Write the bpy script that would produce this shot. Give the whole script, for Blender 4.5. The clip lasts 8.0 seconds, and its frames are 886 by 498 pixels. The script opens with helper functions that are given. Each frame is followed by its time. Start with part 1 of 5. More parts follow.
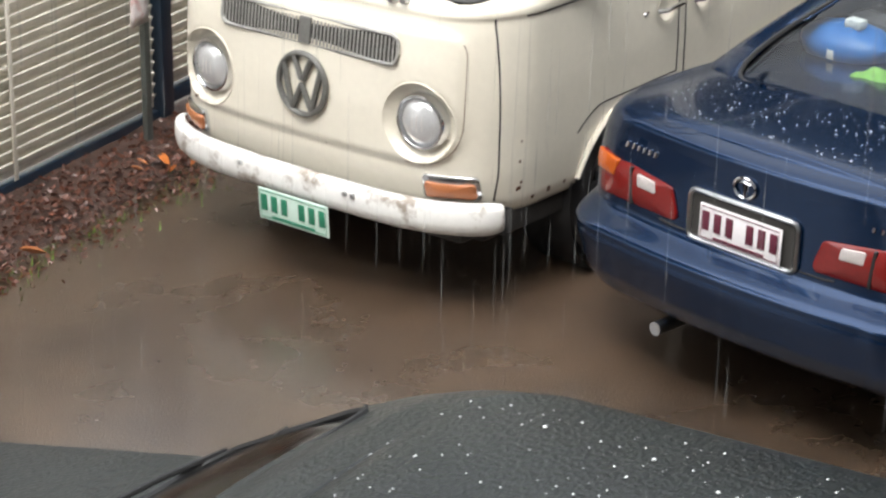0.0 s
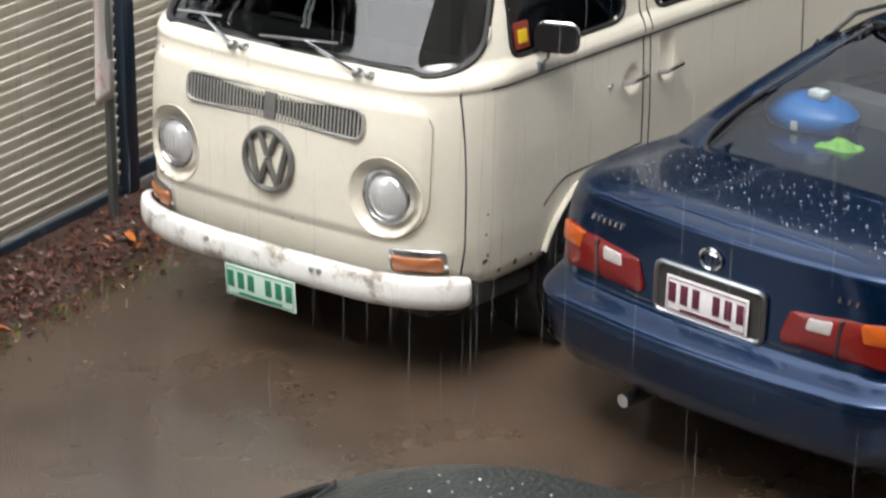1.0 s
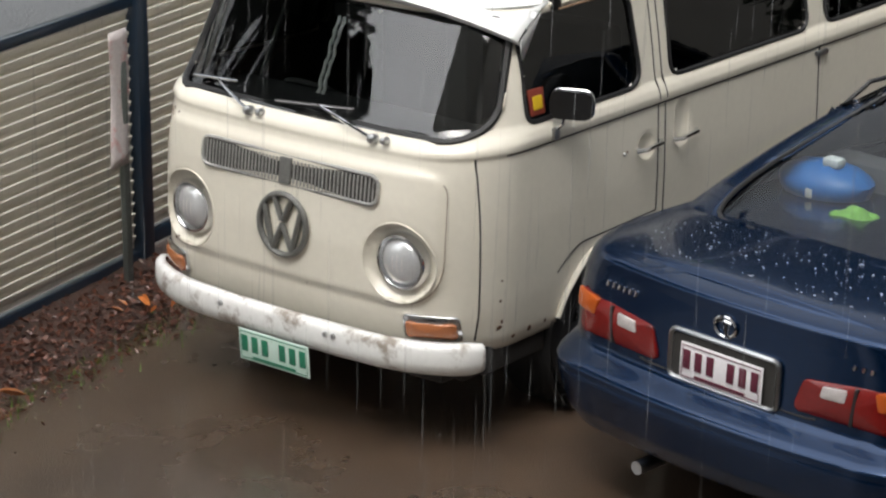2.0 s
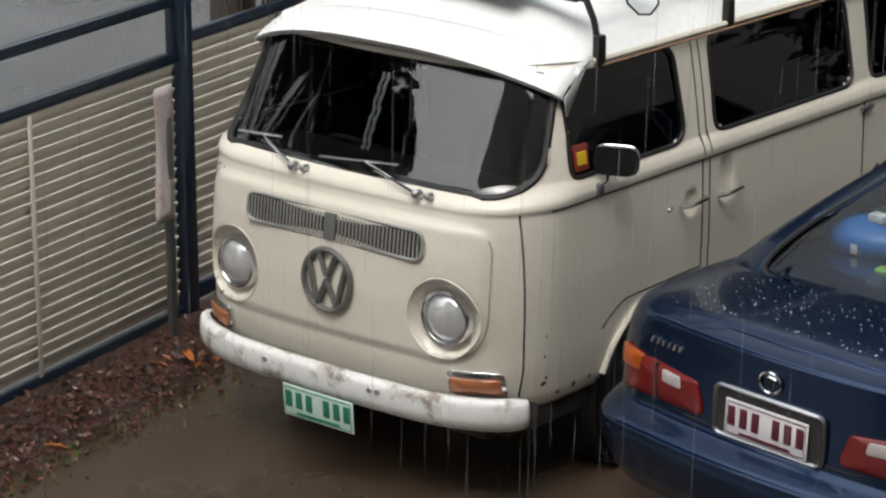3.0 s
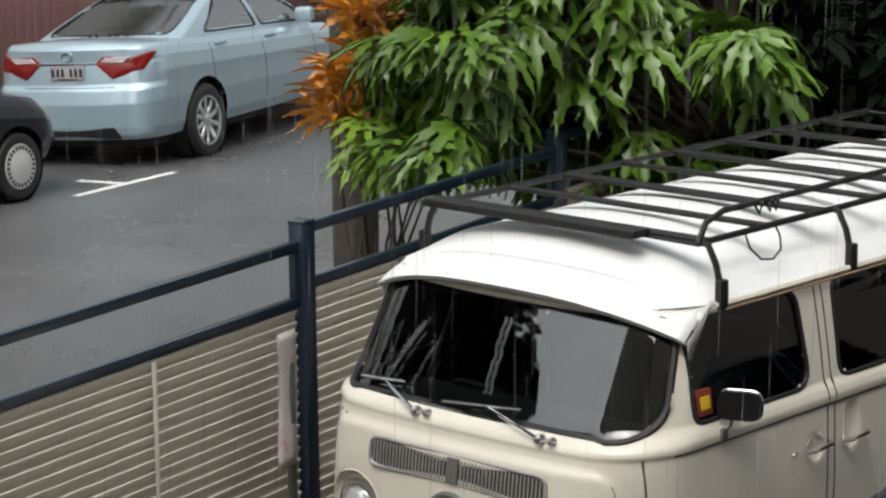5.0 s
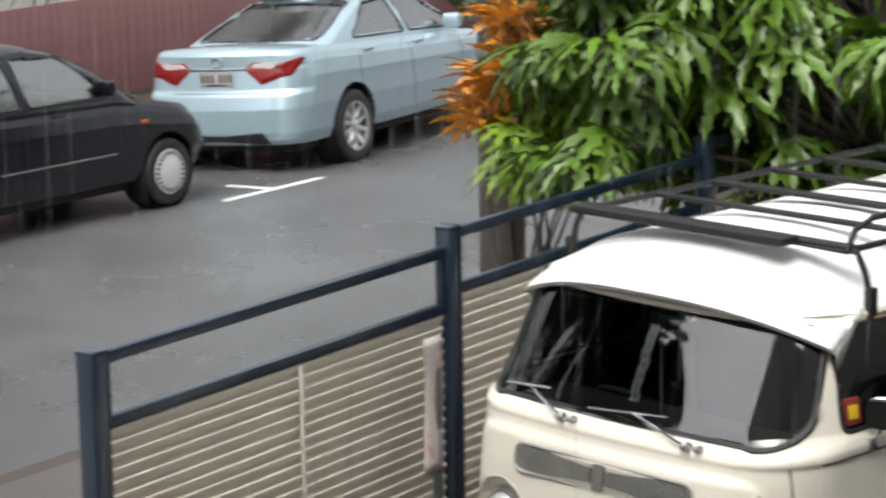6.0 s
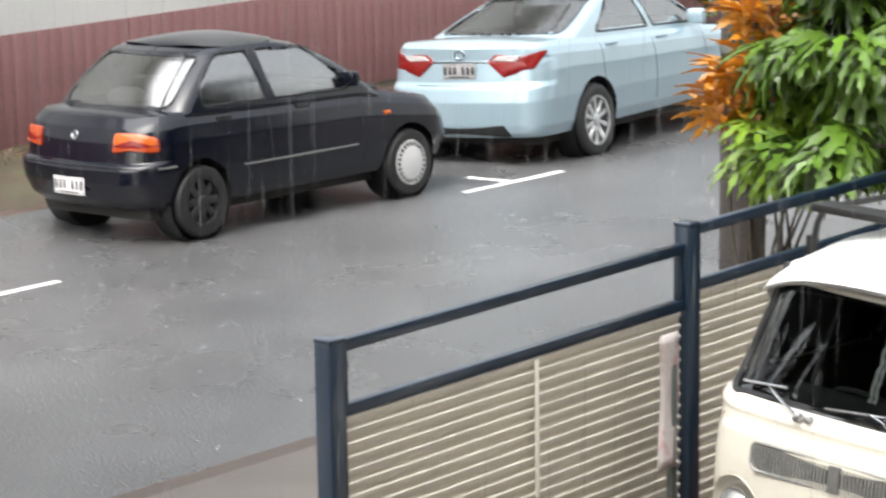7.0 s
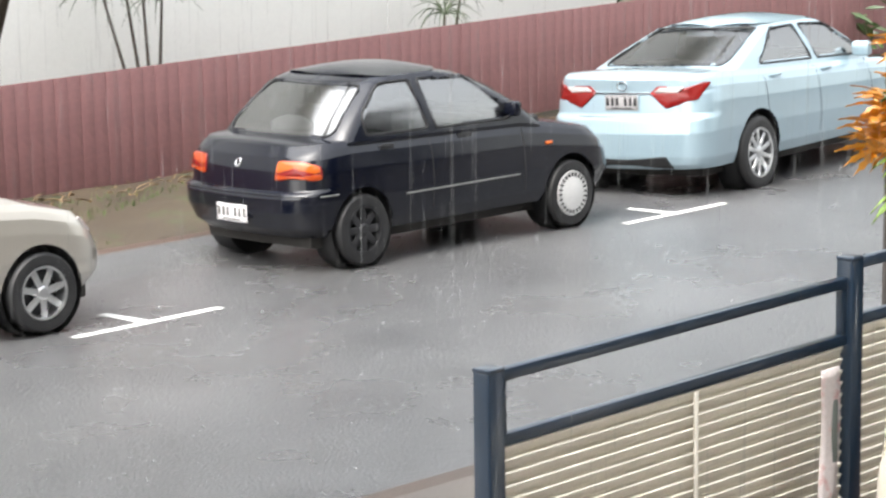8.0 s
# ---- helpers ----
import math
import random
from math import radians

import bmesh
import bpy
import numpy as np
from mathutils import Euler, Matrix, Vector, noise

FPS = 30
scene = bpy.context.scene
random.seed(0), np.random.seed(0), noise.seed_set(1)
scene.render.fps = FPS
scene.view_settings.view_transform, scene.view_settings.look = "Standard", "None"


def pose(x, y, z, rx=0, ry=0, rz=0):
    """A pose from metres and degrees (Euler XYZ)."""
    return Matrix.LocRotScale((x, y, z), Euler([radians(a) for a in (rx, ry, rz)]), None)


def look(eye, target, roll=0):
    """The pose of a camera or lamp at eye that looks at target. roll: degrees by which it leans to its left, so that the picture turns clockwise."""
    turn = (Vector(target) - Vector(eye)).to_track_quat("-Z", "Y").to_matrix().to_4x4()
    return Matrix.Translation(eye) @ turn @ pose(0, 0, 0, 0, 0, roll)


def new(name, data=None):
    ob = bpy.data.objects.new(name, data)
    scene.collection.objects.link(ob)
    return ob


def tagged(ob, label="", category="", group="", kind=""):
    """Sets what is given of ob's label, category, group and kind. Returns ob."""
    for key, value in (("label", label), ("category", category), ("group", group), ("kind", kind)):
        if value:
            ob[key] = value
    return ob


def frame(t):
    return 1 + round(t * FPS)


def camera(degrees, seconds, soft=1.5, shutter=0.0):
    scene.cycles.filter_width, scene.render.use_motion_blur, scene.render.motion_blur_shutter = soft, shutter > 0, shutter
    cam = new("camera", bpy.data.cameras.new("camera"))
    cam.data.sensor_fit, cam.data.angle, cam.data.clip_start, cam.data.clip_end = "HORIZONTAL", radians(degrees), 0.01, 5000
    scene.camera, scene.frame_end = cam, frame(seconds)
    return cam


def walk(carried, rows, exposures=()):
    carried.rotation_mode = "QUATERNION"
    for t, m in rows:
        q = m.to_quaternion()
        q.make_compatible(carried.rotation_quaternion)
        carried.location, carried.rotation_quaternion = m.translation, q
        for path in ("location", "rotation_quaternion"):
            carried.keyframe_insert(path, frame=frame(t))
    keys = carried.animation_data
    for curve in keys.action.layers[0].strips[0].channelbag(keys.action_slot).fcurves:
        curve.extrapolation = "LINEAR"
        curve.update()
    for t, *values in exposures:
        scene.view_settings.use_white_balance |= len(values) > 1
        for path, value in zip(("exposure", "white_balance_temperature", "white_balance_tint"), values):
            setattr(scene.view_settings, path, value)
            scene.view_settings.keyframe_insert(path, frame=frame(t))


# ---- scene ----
# ---------------------------------------------------------------- camera
EYE = Vector((6.475, -7.102, 3.914))
AIM = [  # seconds, yaw, pitch, roll in degrees
    (0.0, 39.399, -21.629, 0.389), (0.5, 38.743, -20.948, 0.326), (1.0, 38.613, -19.972, 0.104),
    (1.2, 38.759, -19.355, 0.089), (2.3, 39.248, -18.219, 0.358), (2.5, 39.584, -17.859, 0.333),
    (3.0, 40.001, -17.256, 0.029), (3.5, 40.005, -16.619, 0.021), (4.0, 41.185, -14.134, -0.293),
    (4.2, 41.820, -13.277, -0.360), (5.3, 42.977, -11.690, -0.782), (5.5, 43.320, -11.865, -0.895),
    (6.0, 46.136, -11.579, -1.095), (6.5, 49.410, -11.763, -1.112), (7.0, 51.577, -11.626, -0.910),
    (7.5, 53.786, -10.532, -0.735), (8.0, 55.220, -10.895, -0.936)]


def aim(yaw, pitch, roll):
    a, b = radians(yaw), radians(pitch)
    return look(EYE, EYE + Vector((-math.sin(a) * math.cos(b), math.cos(a) * math.cos(b), math.sin(b))), roll)


cam = camera(19.63, 8.0, soft=2.3, shutter=0.4)
walk(cam, [(t, aim(a, b, c)) for t, a, b, c in AIM],
     exposures=[(0.0, 1.5), (0.5, 1.4), (1.2, 1.2), (2.5, 0.6), (3.5, 0.45), (4.2, 0.37), (5.5, 0.7), (6.0, 1.0), (6.5, 1.25), (7.0, 1.55), (8.0, 1.82)])

# ---------------------------------------------------------------- world and sun: overcast, raining
world = bpy.data.worlds.new("sky")
scene.world = world
world.use_nodes = True
wn, wl = world.node_tree.nodes, world.node_tree.links
sky = wn.new("ShaderNodeTexSky")
sky.sky_type, sky.sun_disc = "NISHITA", False
sky.sun_elevation, sky.sun_rotation = radians(58), radians(160)
sky.air_density, sky.dust_density, sky.ozone_density = 2.0, 6.0, 1.0
grey = wn.new("ShaderNodeHueSaturation")
grey.inputs["Saturation"].default_value = 0.22
wl.new(sky.outputs[0], grey.inputs["Color"])
wl.new(grey.outputs[0], wn["Background"].inputs["Color"])
wn["Background"].inputs["Strength"].default_value = 0.15
sun = new("sun", bpy.data.lights.new("sun", "SUN"))
sun.data.energy, sun.data.angle, sun.data.color = 0.9, radians(75), (0.98, 0.98, 0.98)
sun.matrix_world = look((0, 0, 20), (8.8, 15.2, -7.0))


# ---------------------------------------------------------------- materials
def material(name, colour, rough=0.5, metal=0.0, vary=0.12, scale=3.0, fine=60.0, bump=0.0, coat=0.0, spots=None,
             spot_scale=2.0, spot_rough=None, island=0.0, film=0.06, soft=0.06):
    """Colour broken up at two scales by noise, with fine relief; spots: a second colour in patches."""
    m = bpy.data.materials.new(name)
    m.use_nodes = True
    n, l = m.node_tree.nodes, m.node_tree.links
    b = n["Principled BSDF"]
    co = n.new("ShaderNodeTexCoord")
    big, small = n.new("ShaderNodeTexNoise"), n.new("ShaderNodeTexNoise")
    big.inputs["Scale"].default_value, small.inputs["Scale"].default_value = scale, fine
    big.inputs["Detail"].default_value, small.inputs["Detail"].default_value = 5, 3
    for t in (big, small):
        l.new(co.outputs["Object"], t.inputs["Vector"])
    mean = n.new("ShaderNodeMath")
    mean.operation = "ADD"
    l.new(big.outputs["Fac"], mean.inputs[0])
    l.new(small.outputs["Fac"], mean.inputs[1])
    ramp = n.new("ShaderNodeMapRange")
    ramp.inputs["From Min"].default_value, ramp.inputs["From Max"].default_value = 0.65, 1.35
    ramp.inputs["To Min"].default_value, ramp.inputs["To Max"].default_value = 1 - vary, 1 + vary
    l.new(mean.outputs[0], ramp.inputs["Value"])
    out = ramp.outputs[0]
    if island:
        info = n.new("ShaderNodeObjectInfo")
        geo = n.new("ShaderNodeNewGeometry")
        add = n.new("ShaderNodeMath")
        add.operation = "ADD"
        l.new(info.outputs["Random"], add.inputs[0])
        l.new(geo.outputs["Random Per Island"], add.inputs[1])
        r2 = n.new("ShaderNodeMapRange")
        r2.inputs["From Max"].default_value = 2.0
        r2.inputs["To Min"].default_value, r2.inputs["To Max"].default_value = 1 - island, 1 + island
        l.new(add.outputs[0], r2.inputs["Value"])
        mul = n.new("ShaderNodeMath")
        mul.operation = "MULTIPLY"
        l.new(out, mul.inputs[0])
        l.new(r2.outputs[0], mul.inputs[1])
        out = mul.outputs[0]
    tint = n.new("ShaderNodeVectorMath")
    tint.operation = "SCALE"
    tint.inputs[0].default_value = colour
    l.new(out, tint.inputs["Scale"])
    col = tint.outputs[0]
    b.inputs["Roughness"].default_value, b.inputs["Metallic"].default_value = rough, metal
    if spots:
        sp = n.new("ShaderNodeTexNoise")
        sp.inputs["Scale"].default_value, sp.inputs["Detail"].default_value, sp.inputs["Roughness"].default_value = spot_scale, 6, 0.65
        l.new(co.outputs["Object"], sp.inputs["Vector"])
        cut = n.new("ShaderNodeMapRange")
        cut.inputs["From Min"].default_value, cut.inputs["From Max"].default_value = 0.58 - soft, 0.58 + soft
        l.new(sp.outputs["Fac"], cut.inputs["Value"])
        mix = n.new("ShaderNodeMix")
        mix.data_type = "RGBA"
        l.new(cut.outputs[0], mix.inputs["Factor"])
        l.new(col, mix.inputs["A"])
        mix.inputs["B"].default_value = (*spots, 1)
        col = mix.outputs["Result"]
        if spot_rough is not None:
            rr = n.new("ShaderNodeMapRange")
            rr.inputs["To Min"].default_value, rr.inputs["To Max"].default_value = rough, spot_rough
            l.new(cut.outputs[0], rr.inputs["Value"])
            l.new(rr.outputs[0], b.inputs["Roughness"])
    l.new(col, b.inputs["Base Color"])
    if coat:
        b.inputs["Coat Weight"].default_value, b.inputs["Coat Roughness"].default_value = coat, film
    if bump:
        bp = n.new("ShaderNodeBump")
        bp.inputs["Strength"].default_value, bp.inputs["Distance"].default_value = bump, 0.01
        l.new(small.outputs["Fac"], bp.inputs["Height"])
        l.new(bp.outputs[0], b.inputs["Normal"])
    return m


def glass_material(name, tint, rough=0.02, ior=1.8):
    m = bpy.data.materials.new(name)
    m.use_nodes = True
    n, l = m.node_tree.nodes, m.node_tree.links
    clear, gloss, mix, fres = n.new("ShaderNodeBsdfTransparent"), n.new("ShaderNodeBsdfGlossy"), n.new("ShaderNodeMixShader"), n.new("ShaderNodeFresnel")
    clear.inputs["Color"].default_value = (*tint, 1)
    gloss.inputs["Roughness"].default_value = rough
    fres.inputs["IOR"].default_value = ior
    wet, co, bp = n.new("ShaderNodeTexNoise"), n.new("ShaderNodeTexCoord"), n.new("ShaderNodeBump")
    wet.inputs["Scale"].default_value = 9.0
    bp.inputs["Strength"].default_value, bp.inputs["Distance"].default_value = 0.012, 0.01
    l.new(co.outputs["Object"], wet.inputs["Vector"])
    l.new(wet.outputs["Fac"], bp.inputs["Height"])
    l.new(bp.outputs[0], gloss.inputs["Normal"])
    l.new(fres.outputs[0], mix.inputs["Fac"])
    l.new(clear.outputs[0], mix.inputs[1])
    l.new(gloss.outputs[0], mix.inputs[2])
    l.new(mix.outputs[0], n["Material Output"].inputs["Surface"])
    return m


CREAM = material("cream_paint", (0.74, 0.70, 0.60), 0.32, vary=0.035, scale=2.5, fine=30, coat=0.5)
ROOFWHITE = material("white_roof_paint", (0.82, 0.83, 0.82), 0.4, vary=0.05, scale=2.0, fine=25)
BUMPWHITE = material("chipped_white_paint", (0.80, 0.80, 0.78), 0.4, vary=0.05, scale=5, fine=40, spots=(0.30, 0.26, 0.22), spot_scale=7.0)
CHROME = material("chrome", (0.75, 0.76, 0.78), 0.12, 1.0, vary=0.05)
DULLCHROME = material("pitted_chrome", (0.50, 0.51, 0.52), 0.3, 1.0, vary=0.15, fine=120)
RUBBER = material("black_rubber", (0.012, 0.012, 0.013), 0.55, vary=0.2)
TYRE = material("tyre_rubber", (0.016, 0.016, 0.017), 0.5, vary=0.25, fine=90, bump=0.3)
# Near-black trim; the shade inside dim cabins is in this colour
SHADEDTRIM = material("shaded_interior_trim", (0.02, 0.02, 0.022), 0.8, vary=0.3)
GREYSEAT = material("grey_vinyl", (0.07, 0.07, 0.075), 0.6, vary=0.2)
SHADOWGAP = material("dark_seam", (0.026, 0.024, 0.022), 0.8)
GRILLEGREY = material("grey_grille_metal", (0.20, 0.20, 0.19), 0.45, 0.6, vary=0.25, fine=90)
AMBERDARK = material("dark_amber_lens", (0.30, 0.040, 0.006), 0.2, vary=0.2, coat=0.2)
ORANGE = material("amber_lens", (0.44, 0.085, 0.010), 0.18, vary=0.1, coat=0.2)
AMBERDULL = material("aged_amber_lens", (0.42, 0.15, 0.06), 0.25, vary=0.12, coat=0.6)
RED = material("red_lens", (0.16, 0.006, 0.005), 0.22, vary=0.15, coat=0.2)
CLEARLENS = material("clear_lens", (0.52, 0.48, 0.47), 0.15, vary=0.2, fine=150, coat=1.0)
LENS = material("ribbed_lamp_lens", (0.62, 0.63, 0.64), 0.14, 0.35, vary=0.12, scale=8, fine=160, coat=1.0)
PLATEGREEN = material("green_print", (0.02, 0.20, 0.11), 0.5)
PLATEMINT = material("pale_green_plate", (0.62, 0.78, 0.70), 0.4, vary=0.05)
PLATEGREY = material("dull_grey_plate", (0.36, 0.35, 0.35), 0.45, vary=0.08)
PLATEWHITE = material("white_plate", (0.78, 0.76, 0.78), 0.4, vary=0.05)
MAROON = material("maroon_print", (0.10, 0.012, 0.03), 0.5)
YELLOW = material("yellow_label", (0.75, 0.50, 0.02), 0.5)
BLUEPAINT = material("metallic_blue_paint", (0.0028, 0.021, 0.066), 0.24, 0.7, vary=0.12, scale=1.2, fine=300, coat=0.45)
GREENBLACK = material("dark_green_paint", (0.003, 0.0055, 0.005), 0.30, 0.0, vary=0.6, scale=4, fine=60, bump=0.5)
NAVY = material("navy_paint", (0.0022, 0.0032, 0.0085), 0.20, 0.0, vary=0.15, scale=1.5, fine=200, coat=0.2)
PALEBLUE = material("pale_blue_paint", (0.33, 0.44, 0.50), 0.28, 0.35, vary=0.06, scale=1.5, fine=300, coat=1.0)
SILVERGOLD = material("champagne_paint", (0.46, 0.43, 0.38), 0.3, 0.5, vary=0.06, scale=1.5, fine=300, coat=1.0)
ALLOY = material("alloy_wheel", (0.62, 0.63, 0.64), 0.3, 0.9, vary=0.08)
HUBCAP = material("grey_plastic_hubcap", (0.58, 0.58, 0.57), 0.4, vary=0.08)
STEELBLACK = material("black_steel_wheel", (0.02, 0.02, 0.022), 0.5, vary=0.2)
GLASS = glass_material("clear_glass", (0.80, 0.84, 0.83), 0.02, 1.6)
DARKGLASS = glass_material("tinted_glass", (0.16, 0.19, 0.19))
# IOR far above real glass, so the panes mirror more sky
GREYGLASS = glass_material("wet_boosted_tinted_glass", (0.55, 0.57, 0.58), 0.12, 4.2)
# IOR raised to strengthen the sky's reflection in the windscreen
SCREENGLASS = glass_material("wet_boosted_windscreen_glass", (0.80, 0.84, 0.82), 0.03, 1.95)
FENCEBLUE = material("dark_blue_steel", (0.012, 0.026, 0.048), 0.32, 0.1, vary=0.12, scale=4, fine=70, bump=0.05, coat=0.4)
SLATCREAM = material("cream_slat_paint", (0.80, 0.76, 0.67), 0.45, vary=0.08, scale=3, fine=50, island=0.06)
GALV = material("galvanised_post", (0.16, 0.18, 0.17), 0.5, 0.5, vary=0.2, fine=90)
SIGNPINK = material("faded_sign_face", (0.62, 0.56, 0.55), 0.5, vary=0.15, spots=(0.55, 0.28, 0.27), spot_scale=9)
CONCRETE = material("wet_exposed_aggregate", (0.092, 0.061, 0.039), 0.34, vary=1.0, scale=1.3, fine=120, bump=0.8, coat=0.8, film=0.20, spots=(0.034, 0.023, 0.015), spot_scale=0.7, spot_rough=0.20, soft=0.16)
ASPHALT = material("wet_asphalt", (0.098, 0.098, 0.100), 0.30, vary=0.5, scale=0.8, fine=45, bump=0.7, spots=(0.088, 0.087, 0.087), spot_scale=0.5, spot_rough=0.24, soft=0.2)
PATHGREY = material("wet_footpath", (0.13, 0.11, 0.095), 0.35, vary=0.3, scale=1.5, fine=90, bump=0.3)
KERBSTONE = material("wet_kerb", (0.075, 0.05, 0.038), 0.4, vary=0.3, scale=3, fine=70, bump=0.3)
SOIL = material("mulch_soil", (0.055, 0.030, 0.022), 0.7, vary=0.6, scale=5, fine=60, bump=1.0)
VERGE = material("wet_grass_and_dirt", (0.060, 0.044, 0.027), 0.7, vary=0.5, scale=1.2, fine=45, bump=0.8, spots=(0.045, 0.075, 0.022), spot_scale=0.8)
LINE = material("road_line_paint", (0.72, 0.72, 0.70), 0.4, vary=0.15, scale=6, fine=60)
MAROONFENCE = material("maroon_fence_paint", (0.200, 0.096, 0.096), 0.55, vary=0.14, scale=1.5, fine=18, island=0.05)
WHITEWALL = material("white_render", (0.80, 0.80, 0.77), 0.7, vary=0.04, scale=1.0, fine=30, bump=0.1)
# pale, so the unseen walls throw fill light on van and fence
BOUNCEWALL = material("bounce_wall_render", (0.46, 0.44, 0.40), 0.75, vary=0.1, scale=1.0, fine=25)
POLEWOOD = material("weathered_pole_timber", (0.045, 0.038, 0.034), 0.75, vary=0.4, scale=3, fine=40, bump=0.5)
BARK = material("bark", (0.06, 0.05, 0.038), 0.8, vary=0.4, scale=6, fine=50, bump=0.6)


def leaf_material(name, colour, island=0.35, rough=0.34):
    m = material(name, colour, rough, vary=0.25, scale=8, fine=60, island=island)
    m.node_tree.nodes["Principled BSDF"].inputs["Transmission Weight"].default_value = 0.0
    return m


LEAF = leaf_material("tree_leaf", (0.085, 0.165, 0.016))
LEAFBRIGHT = leaf_material("young_tree_leaf", (0.18, 0.30, 0.028))
# Near-black leaf with little gloss: the crowns' deep shade is in the colour
LEAFSHADE = leaf_material("shaded_foliage", (0.0045, 0.009, 0.004), 0.35, 0.8)
LEAFSHADE.node_tree.nodes["Principled BSDF"].inputs["Specular IOR Level"].default_value = 0.12
CROTON = leaf_material("orange_croton_leaf", (0.70, 0.30, 0.022), 0.35)
GREYGREEN = leaf_material("grey_green_strap_leaf", (0.11, 0.14, 0.08))
LITTER = leaf_material("fallen_brown_leaf", (0.125, 0.048, 0.030), 0.85)
LITTERORANGE = leaf_material("fallen_orange_leaf", (0.40, 0.13, 0.03), 0.3)


def water_material(name, thick):
    m = bpy.data.materials.new(name)
    m.use_nodes = True
    n, l = m.node_tree.nodes, m.node_tree.links
    clear, white, mix = n.new("ShaderNodeBsdfTransparent"), n.new("ShaderNodeBsdfDiffuse"), n.new("ShaderNodeMixShader")
    white.inputs["Color"].default_value = (0.85, 0.88, 0.90, 1)
    mix.inputs["Fac"].default_value = thick
    l.new(clear.outputs[0], mix.inputs[1])
    l.new(white.outputs[0], mix.inputs[2])
    l.new(mix.outputs[0], n["Material Output"].inputs["Surface"])
    return m


RAIN = water_material("falling_water", 0.10)
SPLASH = water_material("splashing_water", 0.20)
RAINTHIN = water_material("thin_falling_water", 0.045)
FINLIGHT = material("bare_grille_fin", (0.40, 0.40, 0.38), 0.4, 0.4, vary=0.35, scale=9, fine=90)
CREASESHADE = material("crease_shade_line", (0.30, 0.25, 0.19), 0.8, vary=0.3)
DARKCHROME = material("dull_dark_chrome", (0.10, 0.10, 0.105), 0.25, 0.9, vary=0.2)
STRAP = material("black_strap", (0.012, 0.012, 0.012), 0.6)
RACKBLACK = material("black_rack_steel", (0.008, 0.0075, 0.0075), 0.55, 0.0, vary=0.3, fine=60)
BALLBLUE = material("blue_plastic", (0.01, 0.13, 0.42), 0.35, vary=0.1)
GREENCLOTH = material("green_cloth", (0.22, 0.48, 0.10), 0.8, vary=0.2)
WHITECLOTH = material("white_cloth", (0.6, 0.62, 0.62), 0.8, vary=0.2)
DROP = material("rain_drop", (0.75, 0.78, 0.80), 0.08, vary=0.05, coat=1.0)


# ---------------------------------------------------------------- mesh helpers
class Geo:
    """Vertices and faces being gathered for one mesh."""

    def __init__(self):
        self.v, self.f = [], []

    def add(self, v, f, m=None):
        k = len(self.v)
        self.v += [tuple(m @ Vector(p)) if m else tuple(p) for p in v]
        self.f += [tuple(i + k for i in q) for q in f]
        return self

    def box(self, c, s, bevel=0.0, m=None):
        b = bmesh.new()
        bmesh.ops.create_cube(b, size=1.0, matrix=Matrix.Translation(c) @ Matrix.Diagonal((*s, 1)))
        if bevel:
            bmesh.ops.bevel(b, geom=b.edges[:], offset=bevel, segments=2, affect="EDGES", profile=0.5)
        b.verts.index_update()
        self.add([p.co for p in b.verts], [[p.index for p in q.verts] for q in b.faces], m)
        b.free()
        return self

    def tube(self, path, r, n=8, closed=False, flat=1.0, m=None):
        """A tube along a path; r may be a list; flat squeezes it across."""
        pts = [Vector(p) for p in path]
        k = len(pts)
        rs = r if isinstance(r, (list, tuple)) else [r] * k
        v, f, up = [], [], Vector((0, 0, 1))
        for i, p in enumerate(pts):
            a, b = pts[(i - 1) % k] if closed or i else p, pts[(i + 1) % k] if closed or i < k - 1 else p
            d = (b - a).normalized()
            if i == 0:
                s = d.cross(up) if abs(d.z) < 0.95 else d.cross(Vector((1, 0, 0)))
            else:
                s = s - d * s.dot(d)
            s = s.normalized()
            w = d.cross(s)
            v += [p + (s * math.cos(2 * math.pi * j / n) + w * math.sin(2 * math.pi * j / n) * flat) * rs[i] for j in range(n)]
        for i in range(k if closed else k - 1):
            for j in range(n):
                a, b = i * n, (i + 1) % k * n
                f.append((a + j, a + (j + 1) % n, b + (j + 1) % n, b + j))
        if not closed:
            f += [tuple(range(n))[::-1], tuple(range((k - 1) * n, k * n))]
        return self.add(v, f, m)

    def lathe(self, prof, n=32, m=None):
        """Turns (radius, height) pairs about z."""
        v = [(r * math.cos(2 * math.pi * j / n), r * math.sin(2 * math.pi * j / n), z) for r, z in prof for j in range(n)]
        f = [(i * n + j, i * n + (j + 1) % n, (i + 1) * n + (j + 1) % n, (i + 1) * n + j) for i in range(len(prof) - 1) for j in range(n)]
        return self.add(v, f, m)

    def prism(self, poly, h, m=None):
        """A flat outline in x and y, raised to h."""
        n = len(poly)
        v = [(x, y, 0) for x, y in poly] + [(x, y, h) for x, y in poly]
        f = [tuple(range(n))[::-1], tuple(range(n, 2 * n))] + [(i, (i + 1) % n, n + (i + 1) % n, n + i) for i in range(n)]
        return self.add(v, f, m)

    def grid(self, p, m=None):
        p = np.asarray(p)
        a, b = p.shape[:2]
        return self.add(p.reshape(-1, 3).tolist(), [(i * b + j, (i + 1) * b + j, (i + 1) * b + j + 1, i * b + j + 1) for i in range(a - 1) for j in range(b - 1)], m)


def mesh_of(name, geo, mat, sharp=38):
    me = bpy.data.meshes.new(name)
    me.from_pydata(geo.v, [], geo.f)
    me.materials.append(mat)
    me.shade_smooth()
    me.set_sharp_from_angle(angle=radians(sharp))
    return me


